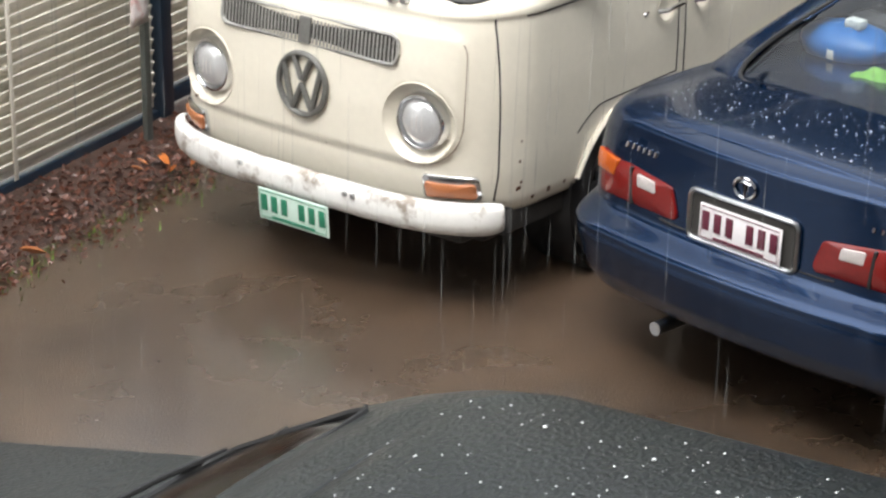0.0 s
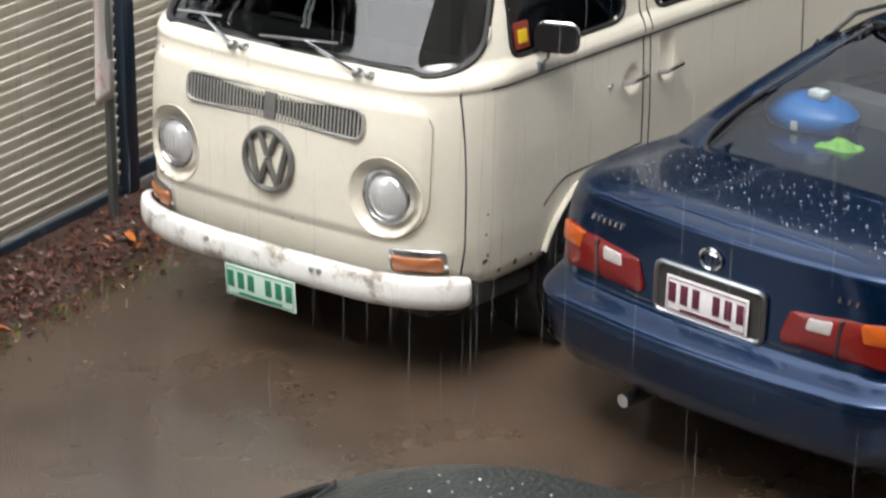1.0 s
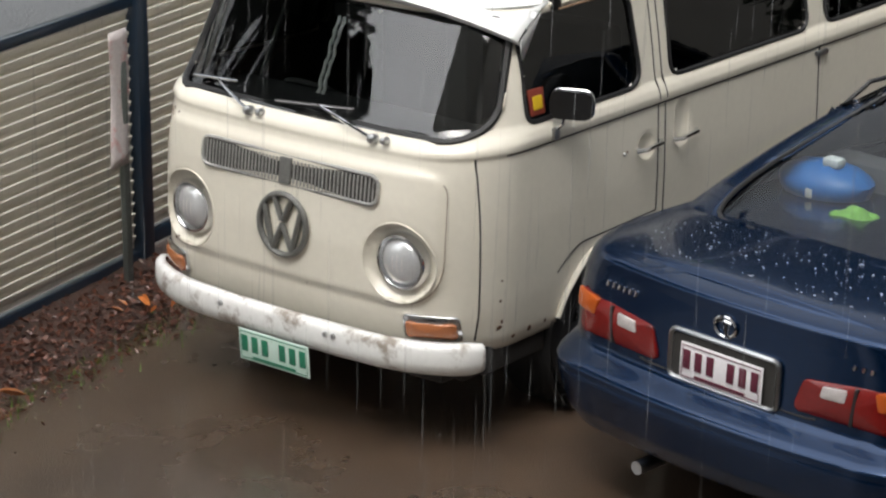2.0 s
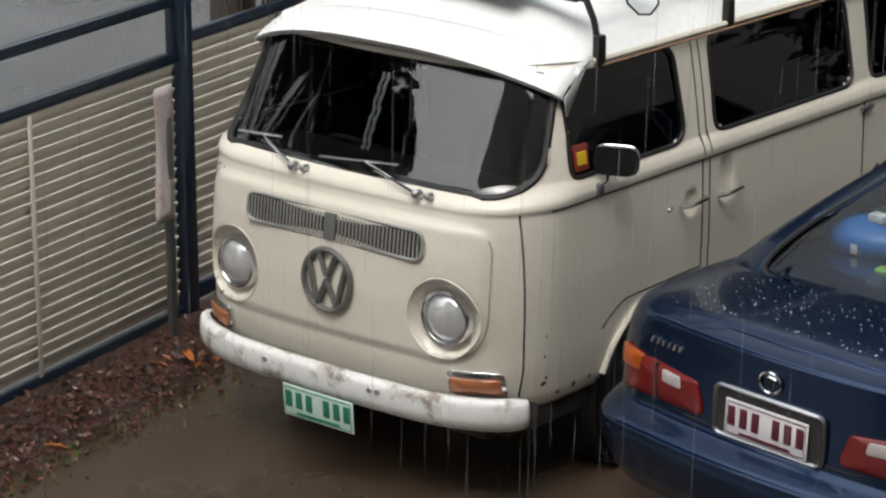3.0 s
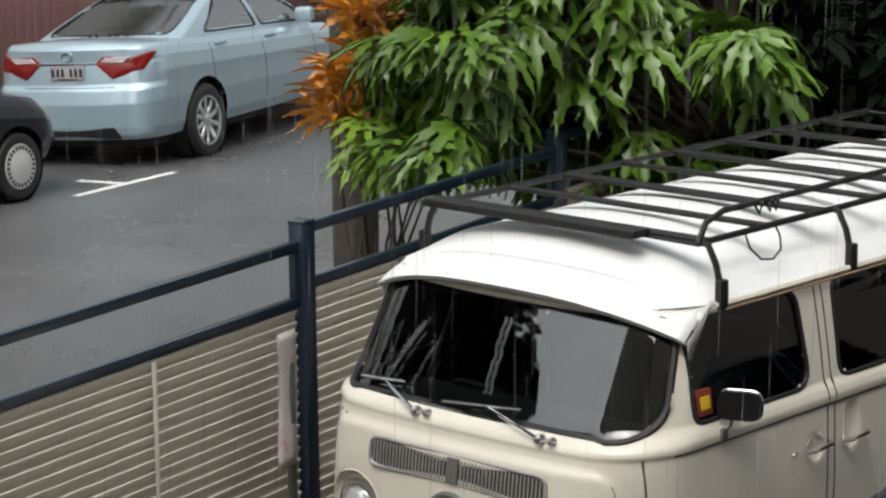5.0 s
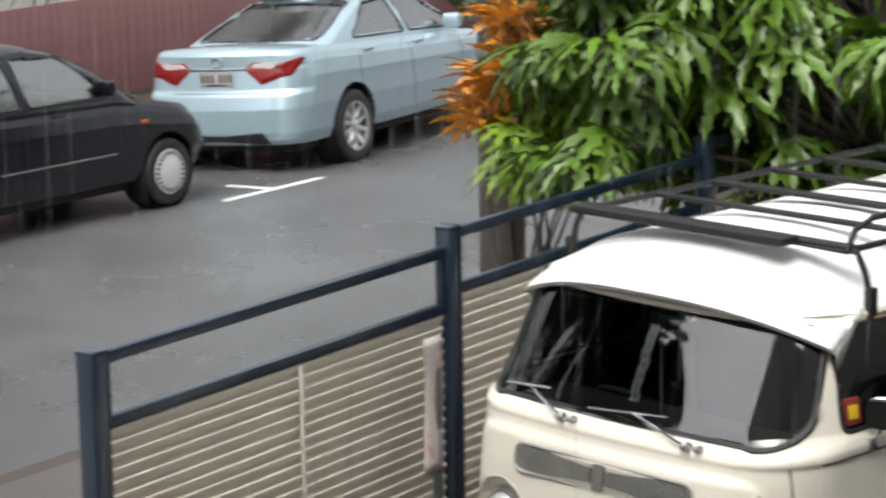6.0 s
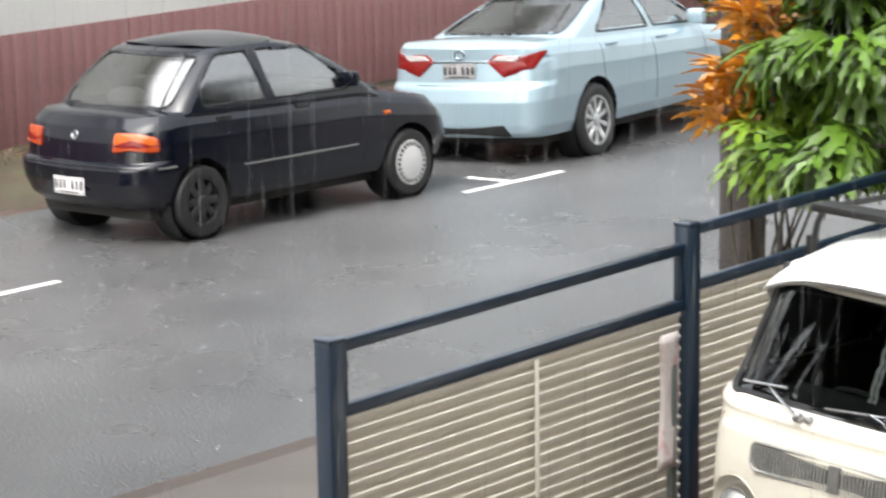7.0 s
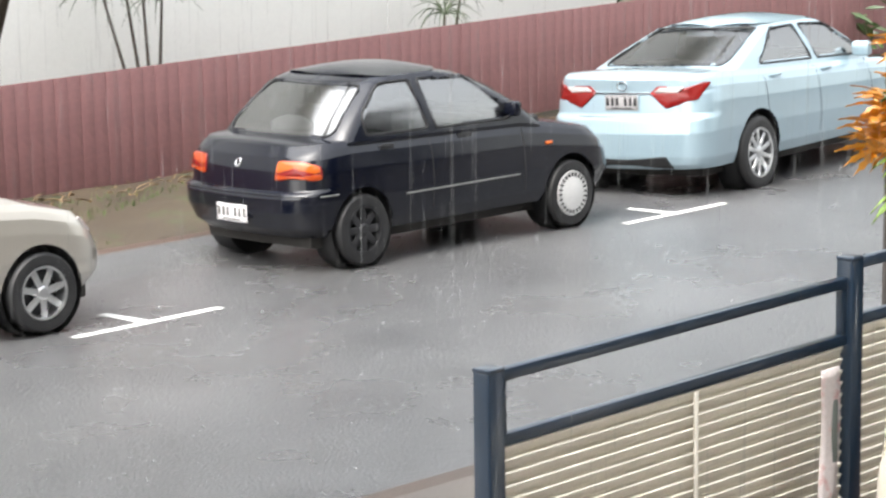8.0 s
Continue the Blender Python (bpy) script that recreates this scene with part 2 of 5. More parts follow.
def part(name, geo, mat, parent=None, label="", sharp=38):
    ob = new(name, mesh_of(name, geo, mat, sharp))
    ob.parent = parent
    return tagged(ob, label) if label else ob


def thing(name, m, label, category, group=""):
    ob = new(name)
    ob.matrix_world = m
    ob.empty_display_size = 0.2
    return tagged(ob, label, category, group)


def structure(name, geo, mat, label, sharp=38):
    return tagged(part(name, geo, mat, None, "", sharp), label, kind="structure")


def smooth(a, b, x):
    t = np.clip((np.asarray(x, float) - a) / (b - a), 0, 1)
    return t * t * (3 - 2 * t)


# ---------------------------------------------------------------- ground: yard, footpath, road, verge
STREET = Matrix(((-0.986, -0.167, 0, -9.883), (-0.165, 0.986, 0, 1.571), (0, 0, 1, 0), (0, 0, 0, 1)))  # local x: away across the street, y: along it


def ground_z(n):
    """Height by the distance across the street."""
    return float(np.interp(n, [-60, -7.9, -4.90, -4.86, -4.70, -4.68, -0.3, 2.13, 2.15, 2.28, 2.30, 4.7, 60],
                           [0.0, 0.0, -0.05, -0.055, -0.06, -0.19, -0.135, -0.225, -0.09, -0.08, -0.08, -0.04, 0.1]))


def strip(name, n0, n1, s0, s1, dn, ds, mat, label, lift=0.0, rough=0.0):
    ns, ss = np.arange(n0, n1 + 1e-6, dn), np.arange(s0, s1 + 1e-6, ds)
    p = [[(a, b, ground_z(a) + lift + rough * noise.noise((a * 3, b * 3, 0))) for b in ss] for a in ns]
    return structure(name, Geo().grid(p, STREET), mat, label, 60)


strip("ground", -600, -7.5, -600, 600, 24.7, 25, CONCRETE, "wet brown exposed-aggregate concrete driveway", -0.006)
strip("driveway", -30.6, -7.8, -30, 30, 0.6, 0.6, CONCRETE, "wet brown exposed-aggregate concrete driveway")
strip("pavement", -7.8, -4.86, -80, 120, 0.294, 2, PATHGREY, "wet grey concrete footpath beside the street")
strip("kerb_near", -4.86, -4.68, -80, 120, 0.02, 2, KERBSTONE, "wet concrete kerb")
strip("road", -4.68, 2.15, -80, 120, 0.3415, 1, ASPHALT, "wet dark grey asphalt street in heavy rain")
strip("kerb_far", 2.13, 2.30, -80, 120, 0.017, 2, KERBSTONE, "wet brownish concrete kerb")
strip("verge", 2.30, 4.90, -80, 120, 0.2, 0.5, VERGE, "wet verge of patchy grass and brown dirt", 0.0, 0.03)
strip("far_ground", 4.9, 604.9, -600, 600, 25, 25, VERGE, "distant wet ground", -0.01)


def tee(s, name="road_marking"):
    g = Geo()
    for a, b, c, d in ((-0.05, 0.05, -0.69, 0.69), (0.05, 0.57, -0.05, 0.05)):
        g.grid([[(n, s + q, ground_z(n) + 0.004) for q in np.linspace(c, d, 12)] for n in np.linspace(a, b, 4)], STREET)
    return tagged(part(name, g, LINE), "white painted parking bay T mark on wet asphalt", kind="structure")


tee(0.045)
tee(6.01)
tee(-5.9)
# ---------------------------------------------------------------- blue steel fence with cream slats
FENCE = Matrix.Translation((-1.390, -1.434, -0.008)) @ Matrix.Rotation(math.atan2(0.193, 0.981), 4, "Z")  # local y runs along the fence
PITCH = 2.42


def fence_panel(y0, step, length):
    """One bay: rails, a handrail gap above, slats below; local y from y0."""
    fence = thing("steel_fence", FENCE, "dark blue steel fence bay with cream horizontal slats, wet", "fence", "fence bays")
    a, b = y0 + 0.045, y0 + length - 0.045
    top, low, foot = 1.568 + step, 1.305 + step, 0.075 + step
    for z, h in ((top, 0.05), (low, 0.05), (foot, 0.07)):
        part("rail", Geo().box((0, (a + b) / 2, z - h / 2), (0.045, b - a, h), 0.006), FENCEBLUE, fence)
    for y in (a + 0.02, b - 0.02):
        part("upright", Geo().box((0, y, (top + low) / 2 - 0.03), (0.035, 0.04, top - low - 0.04), 0.004), FENCEBLUE, fence)
    z, slat = low - 0.075, None
    while z > foot + 0.02:
        if slat is None:
            g = Geo()
            # a flat blade, tipped outwards so that its top edge catches the light
            g.box((0, 0, 0), (0.010, b - a - 0.05, 0.045), 0.003, Matrix.Rotation(radians(24), 4, "Y"))
            slat = mesh_of("slat", g, SLATCREAM)
        ob = new("slat", slat)
        ob.parent, ob.location = fence, (0.004, (a + b) / 2, z)
        z -= 0.0545
    part("slat_strip", Geo().box((0.022, (a + b) / 2 + 0.06, (low + foot) / 2 - 0.03), (0.006, 0.028, low - foot - 0.06), 0.002), SLATCREAM, fence, "narrow vertical cream strip")
    part("backing_sheet", Geo().box((-0.016, (a + b) / 2, (low + foot) / 2 - 0.04), (0.006, b - a - 0.01, low - foot - 0.10)), SLATCREAM, fence)
    return fence


def fence_post(y, top):
    post = thing("fence_post", FENCE @ Matrix.Translation((0, y, 0)), "dark blue square steel fence post with a flat cap", "fence post", "fence posts")
    part("shaft", Geo().box((0, 0, top / 2 - 0.1), (0.09, 0.09, top + 0.2), 0.008), FENCEBLUE, post)
    part("cap", Geo().box((0, 0, top + 0.006), (0.094, 0.094, 0.018), 0.006), FENCEBLUE, post)


for i, (step, top) in enumerate(((0.0, 1.57), (0.075, 1.645), (0.15, 1.72), (0.225, 1.795))):
    fence_panel(i * PITCH, step, PITCH)
    fence_post(i * PITCH, top)
fence_post(4 * PITCH, 1.795)

sign = thing("sign_post", FENCE @ Matrix.Translation((0.17, 2.06, 0.0)), "galvanised sign post with a faded curled sign by the fence", "sign")
part("pole", Geo().box((0, 0, 0.60), (0.03, 0.045, 1.24), 0.006), GALV, sign)
g = Geo()
g.grid([[(0.03 + 0.02 * math.sin(z * 5), -0.045 + q * 0.075 + 0.026 * math.sin(z * 7 + 1), z) for z in np.linspace(0.62, 1.24, 14)] for q in (-1.0, -0.4, 0.2, 0.8)])
panel = part("sign_face", g, SIGNPINK, sign, "faded pink and white curled sign face")
panel.modifiers.new("thickness", "SOLIDIFY").thickness = 0.006

# mulch bed under the fence, with fallen leaves
g = Geo()
p = []
for y in np.linspace(-2.5, 9.5, 100):
    edge = 0.55 + 0.07 * noise.noise((y * 1.3, 2, 0)) + 0.05 * noise.noise((y * 5, 7, 0))
    p.append([(-0.10 + q * (edge + 0.10), y, 0.05 * math.sin(math.pi * min(q * 1.1, 1)) ** 0.6 + 0.012 * noise.noise((q * 9, y * 6, 3)) - (0.012 if q > 0.99 else 0.0)) for q in np.linspace(0, 1, 14)])
structure("mulch_bed", Geo().grid(p, FENCE @ Matrix.Translation((0, 0, 0.0))), SOIL, "dark wet mulch bed along the foot of the fence", 60)


def leaf_shape(l, w, curl):
    v = [(0, 0, 0), (-w * 0.5, l * 0.35, curl), (0, l * 0.4, 0), (w * 0.5, l * 0.35, curl), (-w * 0.35, l * 0.75, curl * 1.3), (0, l * 0.78, curl * 0.5), (w * 0.35, l * 0.75, curl * 1.3), (0, l, curl)]
    return v, [(0, 2, 1), (0, 3, 2), (1, 2, 5, 4), (2, 3, 6, 5), (4, 5, 7), (5, 6, 7)]


rnd = random.Random(4)
g = Geo()
for i in range(11000):
    q, y = rnd.random() ** 0.9 * 0.66 + max(0, rnd.gauss(0, 0.06)), rnd.uniform(-2.2, 5)
    l = rnd.uniform(0.012, 0.038)
    g.add(*leaf_shape(l, l * rnd.uniform(0.35, 0.7), l * rnd.uniform(-0.1, 0.35)),
          FENCE @ pose(q - 0.02, y, 0.045 * max(0.0, math.sin(math.pi * min(q / 0.6, 1))) ** 0.6 + rnd.uniform(0.004, 0.016), rnd.uniform(-35, 35), rnd.uniform(-35, 35), rnd.uniform(0, 360)))
tagged(part("leaf_litter", g, LITTER), "brown and reddish fallen leaves on the mulch bed", "leaf litter", kind="stuff")
g = Geo()
for i in range(900):
    y = rnd.uniform(-2, 3)
    h = rnd.uniform(0.012, 0.05)
    g.add([(-0.004, 0, 0), (0.004, 0, 0), (0.0, h * 0.5, h)], [(0, 1, 2)], FENCE @ pose(rnd.gauss(0.60, 0.09), y, 0.0, 0, 0, rnd.uniform(0, 360)))
tagged(part("grass_tufts", g, LEAF), "sparse green grass along the edge of the bed", "grass", kind="stuff")
for x, y, l, rz in ((-0.934, -0.626, 0.15, 150), (-1.26, 0.40, 0.13, 80), (-1.20, 0.47, 0.09, 20), (-1.32, 0.30, 0.08, 130), (-1.30, 0.42, 0.11, 60), (-1.36, 0.36, 0.08, 100), (-1.22, 0.36, 0.07, 10)):
    ob = part("fallen_leaf", Geo().add(*leaf_shape(l * 0.8, l * 0.28, l * 0.15)), LITTERORANGE)
    ob.matrix_world = pose(x, y, 0.035 if y < 0 else 0.05, 6, 4, rz)
    tagged(ob, "curled orange fallen leaf on wet ground", "leaf", "fallen leaves")

# ---------------------------------------------------------------- far side of the street
wall = thing("boundary_fence", STREET @ Matrix.Translation((0, 2, 0)) @ Matrix.Rotation(radians(0.7), 4, "X") @ Matrix.Translation((0, -2, 0)), "maroon painted paling fence along the far verge", "fence")
board = mesh_of("board", Geo().box((0, 0, 0), (0.018, 0.146, 1.10), 0.004), MAROONFENCE)
for i in range(170):
    ob = new("board", board)
    ob.parent, ob.location = wall, (4.72 + 0.004 * (i % 2), -7 + i * 0.148, 0.475)
part("top_rail", Geo().box((4.75, 5.58, 0.97), (0.035, 25.2, 0.07), 0.004), MAROONFENCE, wall)

white = thing("white_building", STREET, "large white rendered building behind the maroon fence", "building")
part("wall", Geo().box((6.0, -0.2, 2.5), (0.3, 24.0, 6.0), 0.02), WHITEWALL, white)
part("eave", Geo().box((5.8, -0.2, 5.5), (0.9, 24.4, 0.2), 0.02), WHITEWALL, white)
part("end_wall", Geo().box((9.0, 11.65, 2.5), (6.0, 0.3, 6.0), 0.02), WHITEWALL, white)

# unseen walls of the viewpoint's house, added to block sky and bounce light
house = thing("house", Matrix.Identity(4), "unseen pale walls added around the driveway to shape its light", "house")
part("side_wall", Geo().box((9.2, 7.125, 5.6), (0.25, 31.75, 11.6), 0.004), BOUNCEWALL, house)
part("rear_wall", Geo().box((3.087, -8.62, 5.6), (11.974, 0.25, 11.6), 0.004), BOUNCEWALL, house)
part("eave", Geo().box((9.0, 7.6, 11.48), (1.0, 31.8, 0.16), 0.02), BOUNCEWALL, house)
# ---------------------------------------------------------------- body shells with openings
def rounded(poly, r, seg=6):
    """Corner-rounded outline; r: one radius or one a corner."""
    n, out = len(poly), []
    for i in range(n):
        p, a, b = Vector(poly[i]), Vector(poly[i - 1]), Vector(poly[(i + 1) % n])
        u, w = (a - p), (b - p)
        ri = r[i] if isinstance(r, (list, tuple)) else r
        ang = u.angle(w)
        t = min(ri / math.tan(ang / 2), u.length * 0.49, w.length * 0.49)
        p0, p1 = p + u.normalized() * t, p + w.normalized() * t
        for k in range(seg + 1):
            q = k / seg
            out.append(tuple(p0 * (1 - q) ** 2 + p * 2 * q * (1 - q) + p1 * q * q))
    return out


def circle(cx, cz, r, n=40):
    return [(cx + r * math.cos(2 * math.pi * i / n), cz + r * math.sin(2 * math.pi * i / n)) for i in range(n)]


def outline_distance(q, poly):
    """Signed distance of points to an outline (negative inside), and the nearest points on it."""
    a = np.asarray(poly, float)
    b = np.roll(a, -1, 0)
    best, near, inside = np.full(len(q), 1e9), np.zeros_like(q), np.zeros(len(q), bool)
    for p, r in zip(a, b):
        e = r - p
        t = np.clip(((q - p) @ e) / (e @ e + 1e-12), 0, 1)
        c = p + t[:, None] * e
        d = np.linalg.norm(q - c, axis=1)
        m = d < best
        best[m], near[m] = d[m], c[m]
        cross = (p[1] > q[:, 1]) != (r[1] > q[:, 1])
        with np.errstate(divide="ignore", invalid="ignore"):
            x = p[0] + (q[:, 1] - p[1]) / (r[1] - p[1]) * e[0]
        inside ^= cross & (q[:, 0] < x)
    return np.where(inside, -best, best), near


AX = {"x": (0, 1, 2), "y": (1, 0, 2), "z": (2, 0, 1)}


class Shell:
    """A smooth sheet sampled on a grid, from which outlines are cut and onto which things are laid. Normals point outwards."""

    def __init__(self, p, flip=False):
        self.p = np.asarray(p, float)
        du, dv = np.gradient(self.p, axis=0), np.gradient(self.p, axis=1)
        n = np.cross(du, dv) * (-1 if flip else 1)
        self.n = n / (np.linalg.norm(n, axis=2, keepdims=True) + 1e-12)
        self.flip = flip

    def cut(self, holes, snap=0.6):
        """Faces outside all holes, and for each hole the faces inside it. A hole: (axis, side, outline)."""
        p, n = self.p.reshape(-1, 3).copy(), self.n.reshape(-1, 3)
        a, b = self.p.shape[:2]
        cell = np.maximum(np.linalg.norm(np.gradient(self.p, axis=0), axis=2), np.linalg.norm(np.gradient(self.p, axis=1), axis=2)).ravel()
        inner = []
        for axis, side, poly in holes:
            k, i, j = AX[axis]
            ok = n[:, k] * side > 0.12
            d = np.full(len(p), 9.0)
            sd, near = outline_distance(p[ok][:, [i, j]], poly)
            d[ok] = sd
            idx = np.where(ok)[0]
            m = np.abs(sd) < snap * cell[ok] * 0.8
            w = idx[m]
            delta = near[m] - p[w][:, [i, j]]
            p[w, k] -= (n[w, i] * delta[:, 0] + n[w, j] * delta[:, 1]) / n[w, k]
            p[w, i], p[w, j] = near[m][:, 0], near[m][:, 1]
            d[w] = 0
            inner.append(d)
        quads = np.array([(u * b + v, (u + 1) * b + v, (u + 1) * b + v + 1, u * b + v + 1) for u in range(a - 1) for v in range(b - 1)])
        if self.flip:
            quads = quads[:, ::-1]
        keep, parts = np.ones(len(quads), bool), []
        for d in inner:
            m = (d[quads].mean(1) < -1e-5) & (d[quads].max(1) < 0.5)
            parts.append(quads[m & keep])
            keep &= ~m
        return p, n, quads[keep], parts

    def lay(self, pts, axis, side, lift=0.0):
        """Outline points laid onto the sheet."""
        p, n = self.p.reshape(-1, 3), self.n.reshape(-1, 3)
        k, i, j = AX[axis]
        ok = n[:, k] * side > 0.22
        q, m = p[ok], n[ok]
        out = []
        for c in np.asarray(pts, float):
            w = np.argsort((q[:, i] - c[0]) ** 2 + (q[:, j] - c[1]) ** 2)[:4]
            z, wt = 0.0, 0.0
            nn = np.zeros(3)
            for t in w:
                s = 1 / (math.hypot(q[t, i] - c[0], q[t, j] - c[1]) + 1e-4)
                z += s * (q[t, k] - np.clip((m[t, i] * (c[0] - q[t, i]) + m[t, j] * (c[1] - q[t, j])) / m[t, k], -0.03, 0.03))
                nn += s * m[t]
                wt += s
            nn /= np.linalg.norm(nn)
            r = np.zeros(3)
            r[k], r[i], r[j] = z / wt, c[0], c[1]
            out.append(r + nn * lift)
        return np.array(out)


def sub_geo(p, quads):
    used, inv = np.unique(np.asarray(quads).ravel(), return_inverse=True)
    g = Geo()
    g.v, g.f = p[used].tolist(), [tuple(q) for q in inv.reshape(-1, 4).tolist()]
    return g


def pad(shell, poly, axis, side, h, dome=0.0, sink=0.004):
    """A solid pad with rounded edges laid on the sheet within a star-shaped outline."""
    poly = np.asarray(poly, float)
    c = poly.mean(0)
    rings = [(1.0, -sink), (1.0, h * 0.6), (0.985, h * 0.9), (0.96, h), (0.75, h + dome * 0.4), (0.45, h + dome * 0.8), (0.0, h + dome)]
    g, n = Geo(), len(poly)
    for s, lift in rings:
        q = c + (poly - c) * s
        g.v += shell.lay(q, axis, side, lift).tolist()
    for i in range(len(rings) - 1):
        for j in range(n):
            f = (i * n + j, i * n + (j + 1) % n, (i + 1) * n + (j + 1) % n, (i + 1) * n + j)
            g.f.append(f)
    return g


def ring_plan(hw, yf, yr, rfx, rfy, rrx, rry, bf, br, nf=24, nc=14, ns=60, power=2.0):
    """Plan outline from the rear's middle round the right side to the front's middle and back on the left.
    yf is the front, yr the rear; bf, br: how far each bows out; rfx.. the corners' sizes."""
    fs = 1 if yf > yr else -1
    pts = []
    t = np.linspace(0, 1, nf)
    x = t * (hw - rrx)
    pts += list(zip(x, yr - fs * br * (1 - (x / hw) ** 2) + 0 * x))
    e0 = pts[-1][1]
    for q in np.linspace(0, 1, nc + 2)[1:]:
        a = q * math.pi / 2
        pts.append((hw - rrx + rrx * math.sin(a) ** (2 / power), e0 + fs * (rry * (1 - max(math.cos(a), 0) ** (2 / power)))))
    y0 = pts[-1][1]
    x1 = hw - rfx
    e1 = yf + fs * bf * (1 - (x1 / hw) ** 2)
    for q in np.linspace(0, 1, ns)[1:]:
        pts.append((hw, y0 + (e1 - fs * rfy - y0) * q))
    for q in np.linspace(0, 1, nc + 2)[1:]:
        a = q * math.pi / 2
        pts.append((hw - rfx + rfx * max(math.cos(a), 0) ** (2 / power), e1 - fs * (rfy * (1 - math.sin(a) ** (2 / power)))))
    for q in np.linspace(1, 0, nf)[1:]:
        x = q * x1
        pts.append((x, yf + fs * bf * (1 - (x / hw) ** 2)))
    half = np.array(pts)
    other = half[::-1][1:].copy()
    other[:, 0] *= -1
    return np.vstack([half, other])


def fill_cap(edge, zfun, n=18):
    """A lid over a ring: each edge point is drawn in towards the middle line, at the heights that zfun(x, y, w) gives."""
    half = edge[:len(edge) // 2 + 1]
    rows = []
    for w in np.linspace(1, -1, 2 * n + 1):
        x = half[:, 0] * w
        rows.append(np.stack([x, half[:, 1], zfun(x, half[:, 1], np.abs(w), half[:, 2])], 1))
    return np.array(rows)


def window(parent, name, shell, p, n, quads, poly, axis, side, glass, seal=0.014, sealmat=None, inset=0.008, label=""):
    """The pane in an opening, set back, with its rubber seal."""
    pane = part(name, sub_geo(p - n * inset, quads), glass, parent, label)
    if seal:
        part("seal", Geo().tube(shell.lay(poly, axis, side, 0.0), seal, 6, True), sealmat or RUBBER, pane)
    return pane


def wheel(parent, x, y, r, wide, style, side):
    """A road wheel; side +1 shows its face to +x. Parts: tyre, rim or hub cap."""
    m = Matrix.Translation((x, y, r)) @ Matrix.Rotation(radians(90 * side), 4, "Y")
    h, rim = wide / 2, r * 0.66
    tyre = part("wheel", Geo().lathe([(rim, -h * 0.8), (rim * 1.04, -h), (r * 0.9, -h * 1.02), (r * 0.985, -h * 0.8), (r, -h * 0.5), (r, h * 0.5), (r * 0.985, h * 0.8), (r * 0.93, h * 0.98), (r * 0.82, h * 1.03), (rim * 1.04, h), (rim, h * 0.8)], 40, m), TYRE, parent)
    if style == "hubcap":
        g = Geo().lathe([(rim * 1.03, h * 0.9), (rim * 0.99, h * 1.06), (rim * 0.93, h * 1.02), (rim * 0.70, h * 1.10), (rim * 0.35, h * 1.22), (rim * 0.12, h * 1.24), (0.001, h * 1.24)], 40, m)
        part("hub_cap", g, HUBCAP, tyre, "grey plastic wheel cover with a slotted edge")
        s = Geo()
        for i in range(24):
            s.box((rim * 0.84, 0, h * 1.075), (rim * 0.17, rim * 0.10, 0.010), 0.003, m @ Matrix.Rotation(2 * math.pi * i / 24, 4, "Z"))
        tagged(part("slots", s, STEELBLACK, tyre), kind="stuff")
    else:
        spokes, width, mat = {"alloy": (10, 0.20, ALLOY), "seven": (7, 0.27, ALLOY), "steel": (8, 0.34, STEELBLACK)}[style]
        part("rim", Geo().lathe([(rim * 1.03, h * 0.85), (rim * 1.01, h * 1.02), (rim * 0.93, h * 1.0), (rim * 0.90, h * 0.2), (rim * 0.88, -h * 0.5)], 40, m), mat, tyre)
        part("brake_disc", Geo().lathe([(rim * 0.9, -h * 0.1), (0.001, -h * 0.1)], 24, m), STEELBLACK, tyre)
        g = Geo().lathe([(rim * 0.26, -h * 0.1), (rim * 0.26, h * 0.82), (rim * 0.2, h * 0.92), (0.001, h * 0.92)], 24, m)
        for i in range(spokes):
            g.box((rim * 0.57, 0, h * 0.72), (rim * 0.74, rim * width, h * 0.22), 0.012, m @ Matrix.Rotation(2 * math.pi * i / spokes, 4, "Z"))
        part("spokes", g, mat, tyre)
    return tyre


def plate(parent, m, back, ink, w=0.372, h=0.134, marks=6):
    """A number plate facing -y with plain bars for its characters."""
    ob = part("number_plate", Geo().box((0, 0, 0), (w, 0.006, h), 0.0025, m), back, parent, "number plate with plain bars")
    part("rim_line", Geo().tube([m @ Vector(q) for q in ((-w / 2 + 0.01, -0.004, h / 2 - 0.01), (w / 2 - 0.01, -0.004, h / 2 - 0.01), (w / 2 - 0.01, -0.004, -h / 2 + 0.01), (-w / 2 + 0.01, -0.004, -h / 2 + 0.01))], 0.0022, 5, True), ink, ob)
    for i in range(marks):
        x = (-0.415 + 0.145 * i + (0.105 if i > 2 else 0)) * w
        part("bar", Geo().box((x, -0.005, h * 0.06), (w * 0.085, 0.004, h * 0.52), 0.001, m), ink, ob)
    part("bar", Geo().box((0, -0.005, -h * 0.36), (w * 0.62, 0.004, h * 0.07), 0.001, m), ink, ob)
    return ob
# ---------------------------------------------------------------- the cream van; its nose points to -y
van = thing("camper_van", Matrix.Identity(4), "old cream camper van with a white roof, parked beside the fence", "van")


def van_half_width(z):
    return float(np.interp(z, [0.40, 0.46, 0.60, 0.90, 1.14, 1.185, 1.20, 1.225, 1.255, 1.285, 1.45, 1.60, 1.70],
                           [0.825, 0.846, 0.858, 0.864, 0.860, 0.858, 0.866, 0.868, 0.858, 0.838, 0.815, 0.790, 0.768]))


def van_lean(z):
    return float(np.interp(z, [0.40, 0.46, 0.56, 0.80, 1.00, 1.12, 1.18, 1.195, 1.215, 1.235, 1.26, 1.70],
                           [0.045, 0.020, 0.0, 0.0, 0.012, 0.028, 0.042, 0.040, 0.050, 0.075, 0.115, 0.375]))


